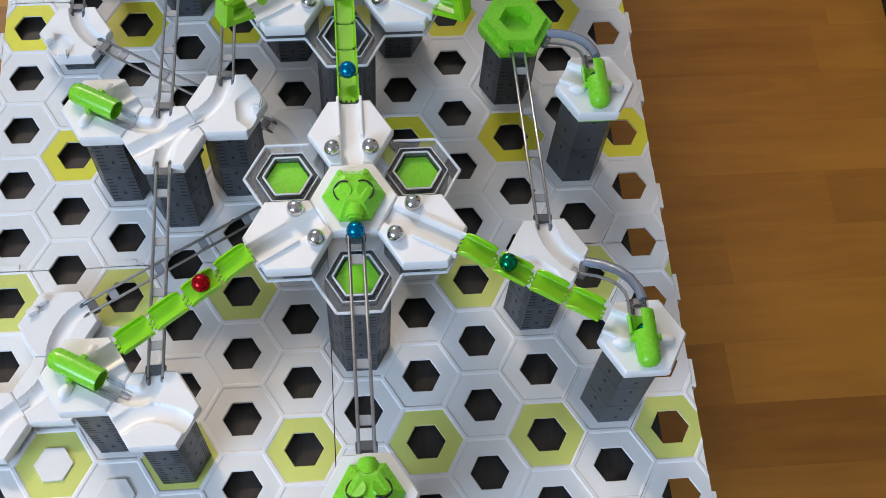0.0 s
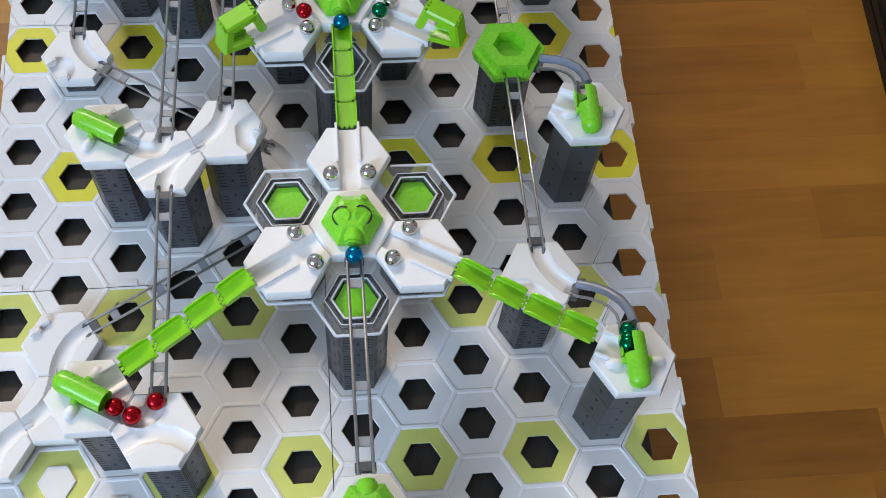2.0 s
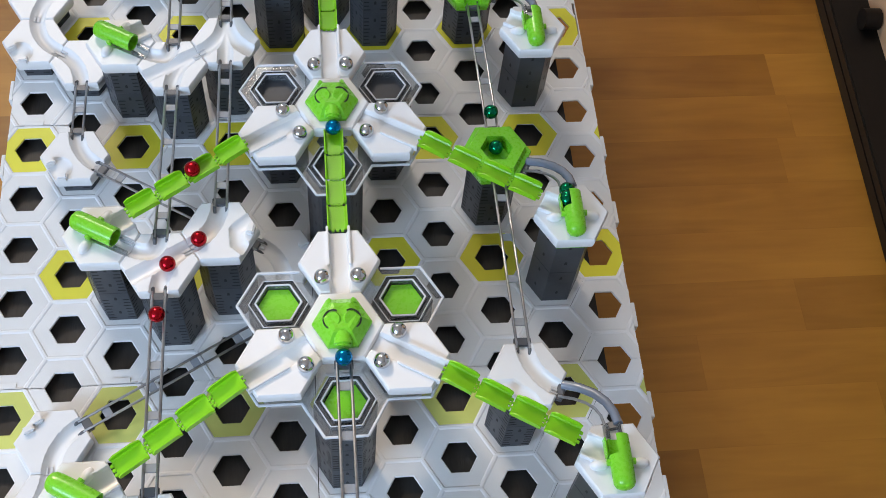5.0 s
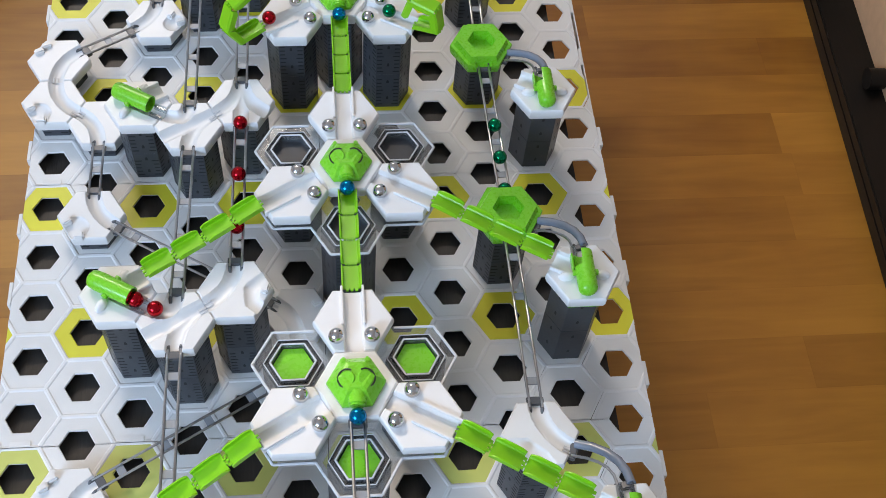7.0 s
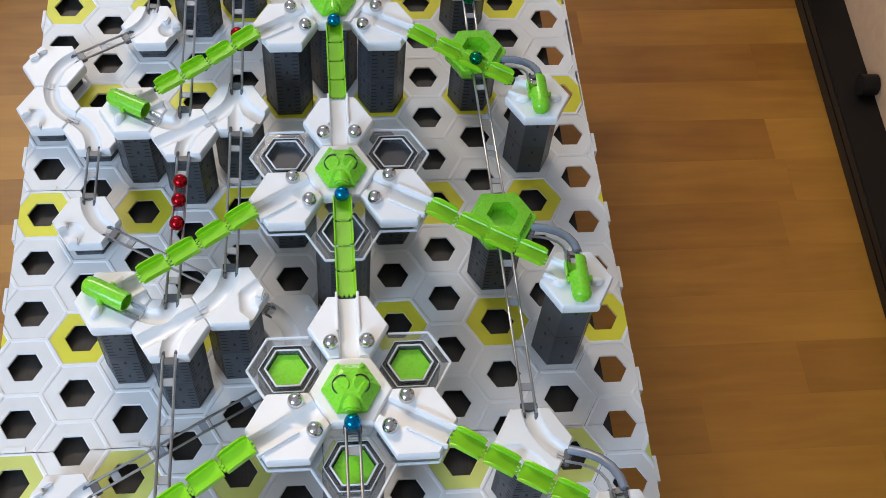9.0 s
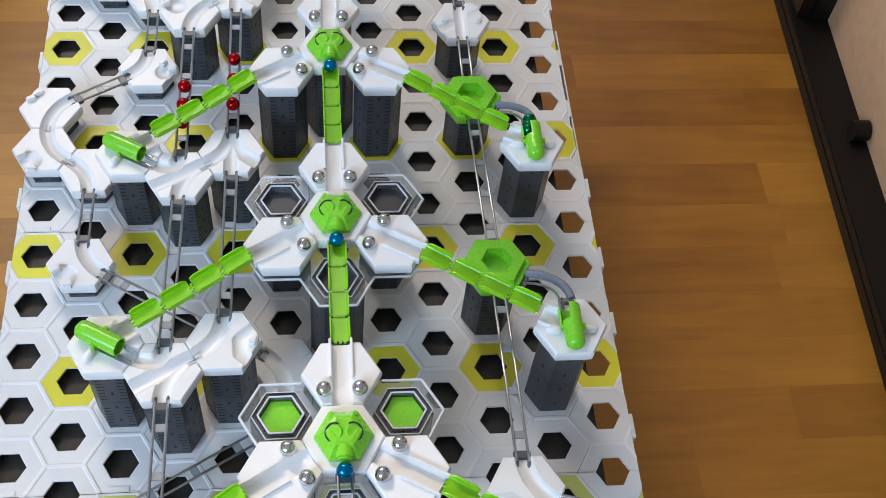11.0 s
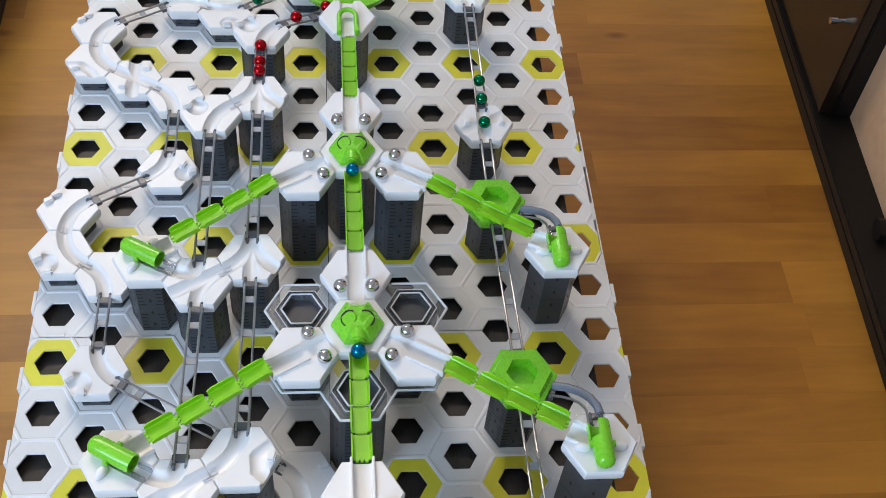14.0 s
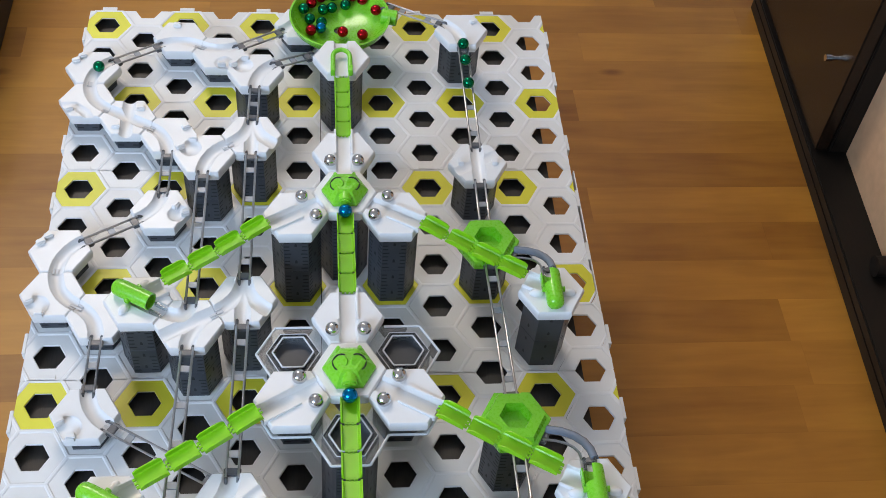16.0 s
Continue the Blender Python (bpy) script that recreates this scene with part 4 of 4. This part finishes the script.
for a, b in (((-5, 0.4), (-5, 0.45)), ((-4, 0.625), (-4, 0.675)), ((-5.5, 0.5625), (-4.5, 0.5875)), ((-5.5, 0.8125), (-4.5, 0.8375)), ((-2.5, 0.8375), (-1.5, 0.8625)), ((-4.5, 0.3625), (-1.5, 0.2875)), ((-4.5, 0.1375), (-1.5, 0.2125))):
    z = LOW - RZ if a[1] > 0.3 else 0.0165 - RZ
    z1 = LOW - RZ if b[1] > 0.3 else 0.0165 - RZ
    rail((a[0] * COL, a[1], z), (b[0] * COL, b[1], z1))

# ---- the run: right side ----
for k in (1, 2, 3):
    y = STAGE_Y[k] - 0.1
    cannon(RC[k], y, RCAN[k], 90, 1, cut=True)
    pillar(RC[k], y, RCAN[k] - U, style="plain", cap=k == 2)
    w = green_way(k)
    curved_rail([(p[0], p[1], p[2] - 0.0055) for p in w[5:11]])
tile("b_rf_plain", 3, 0.125, R1_TOP)
pillar(3, 0.125, R1_TOP - U)
for k, y in ((2, 0.325), (3, 0.525)):
    ob = tile("cup", 3, y, CUP[k], name="catch_tile")
    tagged(ob, category="catch tile", group="green catch tiles")
    pillar(3, y, CUP[k] - 0.0172)
tile("cross", 3, 0.625, R3_TOP)
pillar(3, 0.625, R3_TOP - U)
tile("f_lb", 3, 0.825, R4_TOP)
pillar(3, 0.825, R4_TOP - U)
for y0, z0, y1, z1 in ((0.15, R1_TOP - RZ, 0.302, CUP[2] - 0.0095), (0.348, CUP[2] - 0.0095, 0.502, CUP[3] - 0.0095), (0.548, CUP[3] - 0.0095, 0.6, R3_TOP - RZ), (0.65, R3_TOP - RZ, 0.8, R4_TOP - RZ)):
    rail((hx(3, y0), y0, z0), (hx(3, y1), y1, z1))
rail((2.5 * COL, 0.8375, R4_TOP - RZ), (1.25 * COL, 0.868, 0.056))


def bowl():
    x, y, z = BOWL
    t = thing("catch_bowl", pose(x, y, z), "round bright green catch bowl filled with marbles, on a dark post", "bowl")
    bm = bmesh.new()
    prof = [(0.012, -0.006), (0.030, -0.004), (0.043, 0.002), (0.050, 0.010), (0.0525, 0.018), (0.0505, 0.018), (0.048, 0.0115), (0.0415, 0.0045), (0.029, -0.0012), (0.0062, -0.004), (0.0062, -0.006)]
    loft(bm, [ring(r, zz, 48) for r, zz in [(a * 1.04, b) for a, b in prof + prof[:1]]], caps=(False, False))
    part("basin", bm, GREEN, t, "round green basin with a drain hole", smooth=True)
    bm = bmesh.new()
    tube(bm, [(0.046, 0.006, 0.012), (0.062, 0.002, 0.012)], 0.0085, 14)
    part("spout", bm, GREEN, t, smooth=True)
    bm = bmesh.new()
    prism(bm, [(PR, -0.0398), (PR, -0.0062)], cy=-0.006)
    part("foot", bm, GREY, t, "dark grey hexagonal foot")


bowl()

# ---- marbles ----
RUN = {}
PAINT = {"red": RED, "green": GREENM, "blue": BLUEM}


def slot(a, r):
    """A resting place in the bowl."""
    h = 0.0045 + 0.0065 + max(0.0, (r - 0.029)) * 0.45 - 0.006
    return (BOWL[0] + r * math.cos(radians(a)), BOWL[1] + r * math.sin(radians(a)), BOWL[2] + h)


for colour, way in (("red", red_way), ("green", green_way)):
    for k in (1, 2, 3):
        w = way(k)
        for j in "abc":
            RUN[colour, k, j] = (marble(PAINT[colour], colour, along(w, 0.19)), w)
for k in (1, 3):
    marble(BLUEM, "blue", (0, STAGE_Y[k] - 0.0262, S[k] + 0.0042))
ROLLER = marble(BLUEM, "blue", (0, 0.30, S[2]))
LOOSE = [(marble(GREENM, "green", slot(100, 0.042)), 100, 0.042), (marble(BLUEM, "blue", slot(197, 0.0215)), 197, 0.0215)]
RETURN = marble(GREENM, "green", (-COL, 0.875, LOW + 0.002))


# ---- base plates, cell by cell ----
HOLE = 0.0139
_cell = {}


def cell_mesh(lims, paint, hole=True):
    key = (tuple(None if v is None else round(v, 4) for v in lims), paint.name, hole)
    if key in _cell:
        return _cell[key]
    bm = bmesh.new()
    e = HOLE if hole else 0.0008
    prof = [(e, -0.0016), (e, -0.0006), (e + 0.0007, 0.0), (0.0265, -0.0001), (0.0276, 0.0005), (HEX - 0.0004, 0.0006), (HEX, 0.0005), (HEX, -0.0016)]
    rings = [[bm.verts.new(v) for v in ring(r, z)] for r, z in prof]
    for i, (a, b) in enumerate(zip(rings, rings[1:] + rings[:1])):
        for k in range(6):
            bm.faces.new((a[k], a[(k + 1) % 6], b[(k + 1) % 6], b[k])).material_index = 0 if i in (1, 2) else 1
    for axis, lim, keep in ((0, lims[0], 1), (0, lims[1], -1), (1, lims[2], 1), (1, lims[3], -1)):
        if lim is not None:
            no = Vector((0, 0, 0))
            no[axis] = keep
            co = Vector((0, 0, 0))
            co[axis] = lim
            bmesh.ops.bisect_plane(bm, geom=list(bm.verts) + list(bm.edges) + list(bm.faces), dist=1e-6, plane_co=co, plane_no=no, clear_inner=True)
    me = bpy.data.meshes.new("cell")
    bmesh.ops.recalc_face_normals(bm, faces=bm.faces)
    bm.to_mesh(me)
    bm.free()
    me.materials.append(paint)
    me.materials.append(LIP)
    _cell[key] = me
    return me


def base_plates():
    for side in (-1, 1):
        x0, x1 = (-6.5 * COL, -0.5 * COL) if side < 0 else (-0.5 * COL, 5.5 * COL)
        for row in range(4):
            y0, y1 = -0.075 + 0.25 * row, 0.175 + 0.25 * row
            g = 0.00035
            t = thing("base_plate", pose(0, 0, 0), "white base plate of hexagonal cells with lime accents, on the table", "base plate", "base plates")
            for c in range(-7, 7):
                for r in range(-4, 22):
                    y = (r * 50 + (25 if c % 2 else 0)) / 1000
                    x = c * COL
                    if x + HEX <= x0 + 0.001 or x - HEX >= x1 - 0.001 or y + 0.025 <= y0 + 0.001 or y - 0.025 >= y1 - 0.001:
                        continue
                    lims = (x0 + g - x if x - HEX < x0 else None, x1 - g - x if x + HEX > x1 else None, y0 + g - y if y - 0.0251 < y0 else None, y1 - g - y if y + 0.0251 > y1 else None)
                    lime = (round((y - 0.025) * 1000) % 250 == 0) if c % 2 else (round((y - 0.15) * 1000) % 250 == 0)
                    filled = (c, round(y * 1000)) in ((-5, 25), (-4, 0))
                    stretch = 1 + (warp(x + 0.02, y) - warp(x - 0.02, y)) / 0.04
                    share("cell", cell_mesh(lims, (LITLIME if row == 0 else LIME) if lime else PLATE, not filled), t, pose(x + warp(x, y), y, 0) @ Matrix.Diagonal((stretch, 1, 1, 1)))
            sides = []
            if side < 0:
                sides.append(((x0 + g, y0 + g), (x0 + 0.0016, y1 - g)))
            else:
                sides.append(((x1 - 0.0016, y0 + g), (x1 - g, y1 - g)))
            # the front and back edges are open where they cut through a row of holes
            stops = [x0 + 0.0018] + [c * COL + e for c in range(-7, 7, 2) if x0 + 0.01 < c * COL < x1 - 0.01 for e in (-HOLE, HOLE)] + [x1 - 0.0018]
            for xa, xb in zip(stops[::2], stops[1::2]):
                if row == 0:
                    sides.append(((xa, y0 + g), (xb, y0 + 0.0016)))
                if row == 3:
                    sides.append(((xa, y1 - 0.0016), (xb, y1 - g)))
            for lo, hi in sides:
                bm = bmesh.new()
                box(bm, (lo[0] + warp(lo[0], y0), lo[1], -0.0098), (hi[0] + warp(hi[0], y0), hi[1], -0.0018))
                part("skirt", bm, PLATE, t)
            # tongues along the outer sides that lock the plates together
            for c, y in ((-5, 0.025), (-4, 0.0)):
                if side < 0 and row == 0:
                    bm = bmesh.new()
                    prism(bm, [(0.0137, 0.0002), (0.0137, 0.0010), (0.0131, 0.0016)])
                    part("cover", bm, PLATE, t, "white hexagonal hole cover", m=pose(c * COL, y, 0))
            for y in (y0 + 0.04, y0 + 0.14, y0 + 0.21):
                bm = bmesh.new()
                xe = x0 - 0.0032 if side < 0 else x1 + warp(x1, y)
                box(bm, (xe, y - 0.011, -0.0095), (xe + 0.0032, y + 0.011, -0.0002), bevel=0.0004)
                part("tongue", bm, PLATE, t)
            for c in (-5, -3, -1, 1, 3, 5):
                if x0 < c * COL - COL < x1:
                    bm = bmesh.new()
                    box(bm, (c * COL - COL - 0.008, y1 + 0.0006, -0.0006), (c * COL - COL + 0.008, y1 + 0.0052, 0.0008), bevel=0.0002)
                    part("latch", bm, PLATE, t)


base_plates()


# ---- what moves ----
RED_T = {
    (1, "a"): [(0, 0.192), (1.4, 0.192), (1.5, 0.1945), (1.7, 0.205), (2.0, 0.228), (2.5, 0.255), (2.6, 0.262), (3.2, 0.308), (3.6, 0.344), (4.0, 0.37), (4.3, 0.396), (4.7, 0.42), (5.0, 0.438), (5.2, 0.450), (7.3, 0.656), (8.0, 0.75), (8.8, 0.84), (9.8, 0.96), (10.4, 1.046)],
    (1, "b"): [(0, 0.188), (1.6, 0.188), (2.0, 0.208), (2.5, 0.236), (2.6, 0.244), (3.2, 0.278), (3.6, 0.31), (4.0, 0.334), (4.3, 0.362), (4.7, 0.388), (5.0, 0.408), (5.2, 0.424), (7.3, 0.59), (8.0, 0.686), (9.2, 0.82), (10.2, 0.96), (10.8, 1.046)],
    (1, "c"): [(0, 0.098), (0.5, 0.140), (0.6, 0.156), (0.9, 0.179), (1.2, 0.1900), (1.5, 0.1907), (1.7, 0.1912), (2.0, 0.195), (2.5, 0.218), (2.6, 0.226), (3.2, 0.25), (3.6, 0.276), (4.0, 0.298), (4.3, 0.322), (4.7, 0.346), (5.0, 0.366), (5.2, 0.376), (8.0, 0.584), (8.6, 0.682), (9.6, 0.82), (10.6, 0.96), (11.3, 1.046)],
    (2, "a"): [(0, 0.196), (6.4, 0.196), (7.3, 0.211), (8.0, 0.248), (8.6, 0.31), (11.0, 0.558), (11.6, 0.624), (12.0, 0.66), (12.5, 0.72), (13.0, 0.775), (13.5, 0.843)],
    (2, "b"): [(0, 0.184), (6.6, 0.184), (7.3, 0.201), (8.0, 0.232), (8.6, 0.29), (11.0, 0.532), (11.6, 0.594), (12.0, 0.626), (12.5, 0.684), (13.0, 0.732), (13.6, 0.794), (14.1, 0.843)],
    (2, "c"): [(0, 0.0), (1.8, 0.004), (2.6, 0.048), (3.2, 0.055), (3.6, 0.059), (4.0, 0.066), (4.3, 0.076), (4.7, 0.09), (5.0, 0.106), (5.2, 0.118), (6.2, 0.168), (6.7, 0.184), (7.3, 0.192), (8.0, 0.22), (8.6, 0.266), (11.0, 0.502), (11.6, 0.558), (12.0, 0.59), (12.5, 0.644), (13.0, 0.69), (13.6, 0.754), (14.0, 0.786), (14.6, 0.843)],
    (3, "a"): [(0, 0.196), (9.9, 0.196), (10.4, 0.232), (11.0, 0.308), (11.6, 0.358), (12.0, 0.386), (12.5, 0.424), (13.0, 0.454), (13.6, 0.498), (14.0, 0.524), (14.5, 0.56), (15.0, 0.602), (15.3, 0.642)],
    (3, "b"): [(0, 0.184), (9.9, 0.184), (10.4, 0.214), (11.0, 0.286), (11.6, 0.334), (12.0, 0.362), (12.5, 0.4), (13.0, 0.43), (13.6, 0.472), (14.0, 0.496), (14.5, 0.534), (15.0, 0.576), (15.4, 0.622), (15.55, 0.642)],
    (3, "c"): [(0, 0.0), (6.3, 0.004), (7.3, 0.076), (8.0, 0.118), (8.3, 0.152), (8.5, 0.176), (8.6, 0.180), (9.0, 0.190), (9.9, 0.191), (10.4, 0.198), (11.0, 0.265), (11.6, 0.314), (12.0, 0.338), (12.5, 0.378), (13.0, 0.41), (13.6, 0.456), (14.0, 0.48), (14.5, 0.519), (15.0, 0.562), (15.4, 0.606), (15.65, 0.642)],
}
# through the barrel the way is some millimetres longer than past it
THROUGH = 0.0124
RED_T = {key: [(t, d + THROUGH if d > 0.1915 else d) for t, d in table] for key, table in RED_T.items()}
GREEN_T = {
    (1, "a"): [(0, 0.190), (1.95, 0.192), (2.1, 0.200), (2.6, 0.228), (3.2, 0.294), (3.6, 0.348), (4.0, 0.386), (4.3, 0.434), (4.7, 0.482), (5.0, 0.518), (6.4, 0.72), (7.2, 0.84), (8.2, 1.073)],
    (1, "b"): [(0, 0.188), (1.95, 0.189), (2.1, 0.191), (2.6, 0.212), (3.2, 0.276), (3.6, 0.328), (4.0, 0.366), (4.3, 0.412), (4.7, 0.45), (5.0, 0.481), (6.6, 0.72), (7.5, 0.84), (8.5, 1.073)],
    (1, "c"): [(0, 0.094), (0.5, 0.130), (0.8, 0.160), (1.1, 0.173), (1.3, 0.179), (1.5, 0.184), (1.8, 0.186), (2.1, 0.1875), (2.6, 0.198), (3.2, 0.25), (3.6, 0.304), (4.0, 0.342), (4.3, 0.39), (4.7, 0.428), (5.0, 0.456), (6.8, 0.72), (7.8, 0.84), (8.8, 1.073)],
    (2, "a"): [(0, 0.190), (4.95, 0.192), (5.1, 0.199), (5.2, 0.206), (5.6, 0.226), (6.4, 0.31), (7.3, 0.404), (7.6, 0.45), (8.0, 0.50), (8.3, 0.54), (8.6, 0.588), (9.6, 0.72), (10.6, 0.872)],
    (2, "b"): [(0, 0.188), (5.0, 0.189), (5.2, 0.191), (5.7, 0.208), (6.4, 0.27), (7.3, 0.366), (7.6, 0.409), (8.0, 0.457), (8.3, 0.495), (8.6, 0.533), (9.8, 0.70), (10.9, 0.872)],
    (2, "c"): [(0, 0.0), (1.8, 0.006), (2.6, 0.052), (3.2, 0.092), (3.6, 0.124), (4.0, 0.162), (4.2, 0.177), (4.4, 0.183), (4.8, 0.186), (5.2, 0.1875), (5.7, 0.194), (6.4, 0.24), (7.3, 0.33), (7.6, 0.368), (8.0, 0.417), (8.3, 0.452), (8.6, 0.488), (10.0, 0.68), (11.2, 0.872)],
    (3, "a"): [(0, 0.190), (10.8, 0.192), (11.0, 0.200), (11.2, 0.207), (11.4, 0.222), (11.6, 0.236), (11.8, 0.278), (12.0, 0.295), (12.2, 0.318), (12.5, 0.334), (13.0, 0.364), (13.6, 0.406), (14.0, 0.428), (14.5, 0.462), (15.0, 0.49), (15.5, 0.524), (16.0, 0.546)],
    (3, "b"): [(0, 0.188), (10.9, 0.189), (11.2, 0.194), (11.4, 0.208), (11.6, 0.216), (11.8, 0.252), (12.0, 0.270), (12.2, 0.287), (12.5, 0.31), (13.0, 0.342), (13.6, 0.382), (14.0, 0.402), (14.5, 0.434), (15.0, 0.462), (15.5, 0.496), (16.0, 0.52)],
    (3, "c"): [(0, 0.0), (6.6, 0.006), (7.3, 0.055), (8.0, 0.068), (8.6, 0.086), (9.4, 0.165), (9.8, 0.182), (10.8, 0.186), (11.2, 0.188), (11.6, 0.198), (11.8, 0.210), (12.0, 0.217), (12.2, 0.234), (12.5, 0.280), (13.0, 0.308), (13.6, 0.348), (14.0, 0.37), (14.5, 0.402), (15.0, 0.426), (15.5, 0.458), (16.0, 0.484)],
}
# by the slotted barrel, and down into the cups, the way is some millimetres longer too
GREEN_T = {key: [(t, d + (0.0103 if key[0] > 1 else 0.0044) if d > 0.32 else d + 0.0044 if 0.24 < d and (key[0] < 3 or t > 12.3) else d) for t, d in table] for key, table in GREEN_T.items()}
# bowl places that marbles come to rest near
REST = {("red", 1, "a"): (137, 0.042), ("red", 1, "b"): (54, 0.043), ("red", 1, "c"): (23, 0.043), ("red", 2, "a"): (118, 0.043), ("red", 2, "b"): (70, 0.043), ("red", 2, "c"): (85, 0.043),
        ("red", 3, "a"): (324, 0.030), ("red", 3, "b"): (283, 0.013), ("red", 3, "c"): (203, 0.034), ("green", 1, "a"): (155, 0.043), ("green", 1, "b"): (127, 0.030), ("green", 1, "c"): (107, 0.029), ("green", 2, "a"): (169, 0.033), ("green", 2, "b"): (172, 0.020), ("green", 2, "c"): (78, 0.032)}


def spin(p, s):
    """A marble at p that has rolled s metres."""
    return Matrix.Translation(p)


def roll(key, table):
    ob, w = RUN[key]
    rows = []
    for (ta, sa), (tb, sb) in zip(table, table[1:]):
        if ta == 0 and sb - sa < 0.004 and sa > 0.15:
            back = {"a": 0.0, "b": -0.0128}[key[2]]
            a = radians(-30 if key[0] == "red" else 90)
            c, yy, zz = (-4, STAGE_Y[key[1]] - 0.1, LEFT[key[1]]) if key[0] == "red" else (RC[key[1]], STAGE_Y[key[1]] - 0.1, RCAN[key[1]])
            q = (hx(c, yy) + back * math.cos(a), yy + back * math.sin(a), zz + 0.0062)
            rows += [(ta, spin(q, 0)), (tb - 0.1, spin(q, 0))]
            continue
        if ta == 0 and key[2] == "c" and sa == 0:
            # under the release head until it is let go
            q = (0, STAGE_Y[key[1]] + 0.003, S[key[1]] + 0.0062)
            rows += [(0, spin(q, 0)), (tb - 0.1, spin(q, 0))]
            continue
        n = max(1, math.ceil((tb - ta) / 0.22)) if sb - sa > 0.012 else 1
        for i in range(n):
            f = i / n
            rows.append((ta + (tb - ta) * f, spin(along(w, sa + (sb - sa) * f), 0)))
    t, s = table[-1]
    rows.append((t, spin(along(w, s), 0)))
    if key in REST and t < 15.9:
        a, r = REST[key]
        for i, da in enumerate((-70, -35, -12, 0)):
            tt = t + 0.35 * (i + 1)
            if tt < 15.95:
                rows.append((tt, spin(slot(a + da, min(0.042, r + 0.002)), 0)))
        rows.append((16.0, spin(slot(a, r), 0)))
    elif t < 16.0:
        rows.append((16.0, spin(along(w, s), 0)))
    walk(ob, rows)


FOLD = [12, 100, 172, 255]


def unroll(k, side, steps):
    """steps: (time, how many links lie flat, tilt of the rest)."""
    t, links, (p, q) = BRIDGES[k, side]
    flat = [math.degrees(math.atan2(m[2][0], m[0][0])) for m in chain_poses(p, q)]
    rows = [[] for _ in links]
    for time, tilt in steps:
        angles = [f if a is None else a for f, a in zip(flat, tilt)]
        for i, m in enumerate(chain_poses(p, q, angles)):
            rows[i].append((time, m))
    for ob, r in zip(links, rows):
        walk(ob, r)


def motions():
    for (k, j), table in RED_T.items():
        roll(("red", k, j), table)
    for (k, j), table in GREEN_T.items():
        roll(("green", k, j), table)
    top = (0, 0.3238, S[2] + 0.0042)
    walk(ROLLER, [(0, Matrix.Translation((0, 0.246, S[1] + 0.0052))), (1.0, Matrix.Translation((0, 0.288, S[1] + 0.0125))), (1.5, Matrix.Translation((0, 0.318, S[2] + 0.0042))), (1.8, Matrix.Translation(top)), (16.0, Matrix.Translation(top))])
    low = LOW + 0.002
    walk(RETURN, [(0, Matrix.Translation((-COL, 0.872, low))), (13.4, Matrix.Translation((-COL, 0.872, low))), (14.0, Matrix.Translation((-2.2 * COL, 0.845, low))), (14.5, Matrix.Translation((-3.2 * COL, 0.83, low))), (15.0, Matrix.Translation((-4.05 * COL, 0.84, low))),
                  (15.5, Matrix.Translation((-5.05 * COL, 0.823, low))), (16.0, Matrix.Translation((-5.85 * COL, 0.799, low)))])
    for ob, a, r in LOOSE:
        walk(ob, [(0, Matrix.Translation(slot(a - 50, r))), (14.0, Matrix.Translation(slot(a - 45, r))), (15.0, Matrix.Translation(slot(a - 25, r))), (16.0, Matrix.Translation(slot(a, r)))])
    N = None
    unroll(2, 1, [(0, FOLD), (2.5, FOLD), (2.7, [N, 100, 150, 200]), (2.9, [N, N, 95, 150]), (3.1, [N, N, N, 70]), (3.4, [N, N, N, 22]), (3.7, [N, N, N, 12]), (3.85, [N, N, N, N]), (16.0, [N, N, N, N])])
    unroll(2, -1, [(0, FOLD), (2.4, FOLD), (2.7, [6, 95, 165, 225]), (3.2, [N, 92, 150, 190]), (3.6, [N, 75, 118, 165]), (3.8, [N, 50, 105, 130]), (3.9, [N, N, 95, 125]), (4.0, [N, N, 60, 115]), (4.1, [N, N, N, 45]), (4.2, [N, N, N, N]), (16.0, [N, N, N, N])])
    unroll(3, -1, [(0, FOLD), (6.4, FOLD), (6.8, [N, 92, 150, 190]), (7.0, [N, 60, 110, 150]), (7.15, [N, N, 70, 110]), (7.3, [N, N, N, 45]), (7.45, [N, N, N, N]), (16.0, [N, N, N, N])])
    unroll(3, 1, [(0, FOLD), (7.3, FOLD), (7.55, [N, 90, 140, 190]), (7.75, [N, N, 90, 140]), (8.0, [N, N, N, 80]), (8.2, [N, N, N, 25]), (8.35, [N, N, N, N]), (16.0, [N, N, N, N])])


motions()
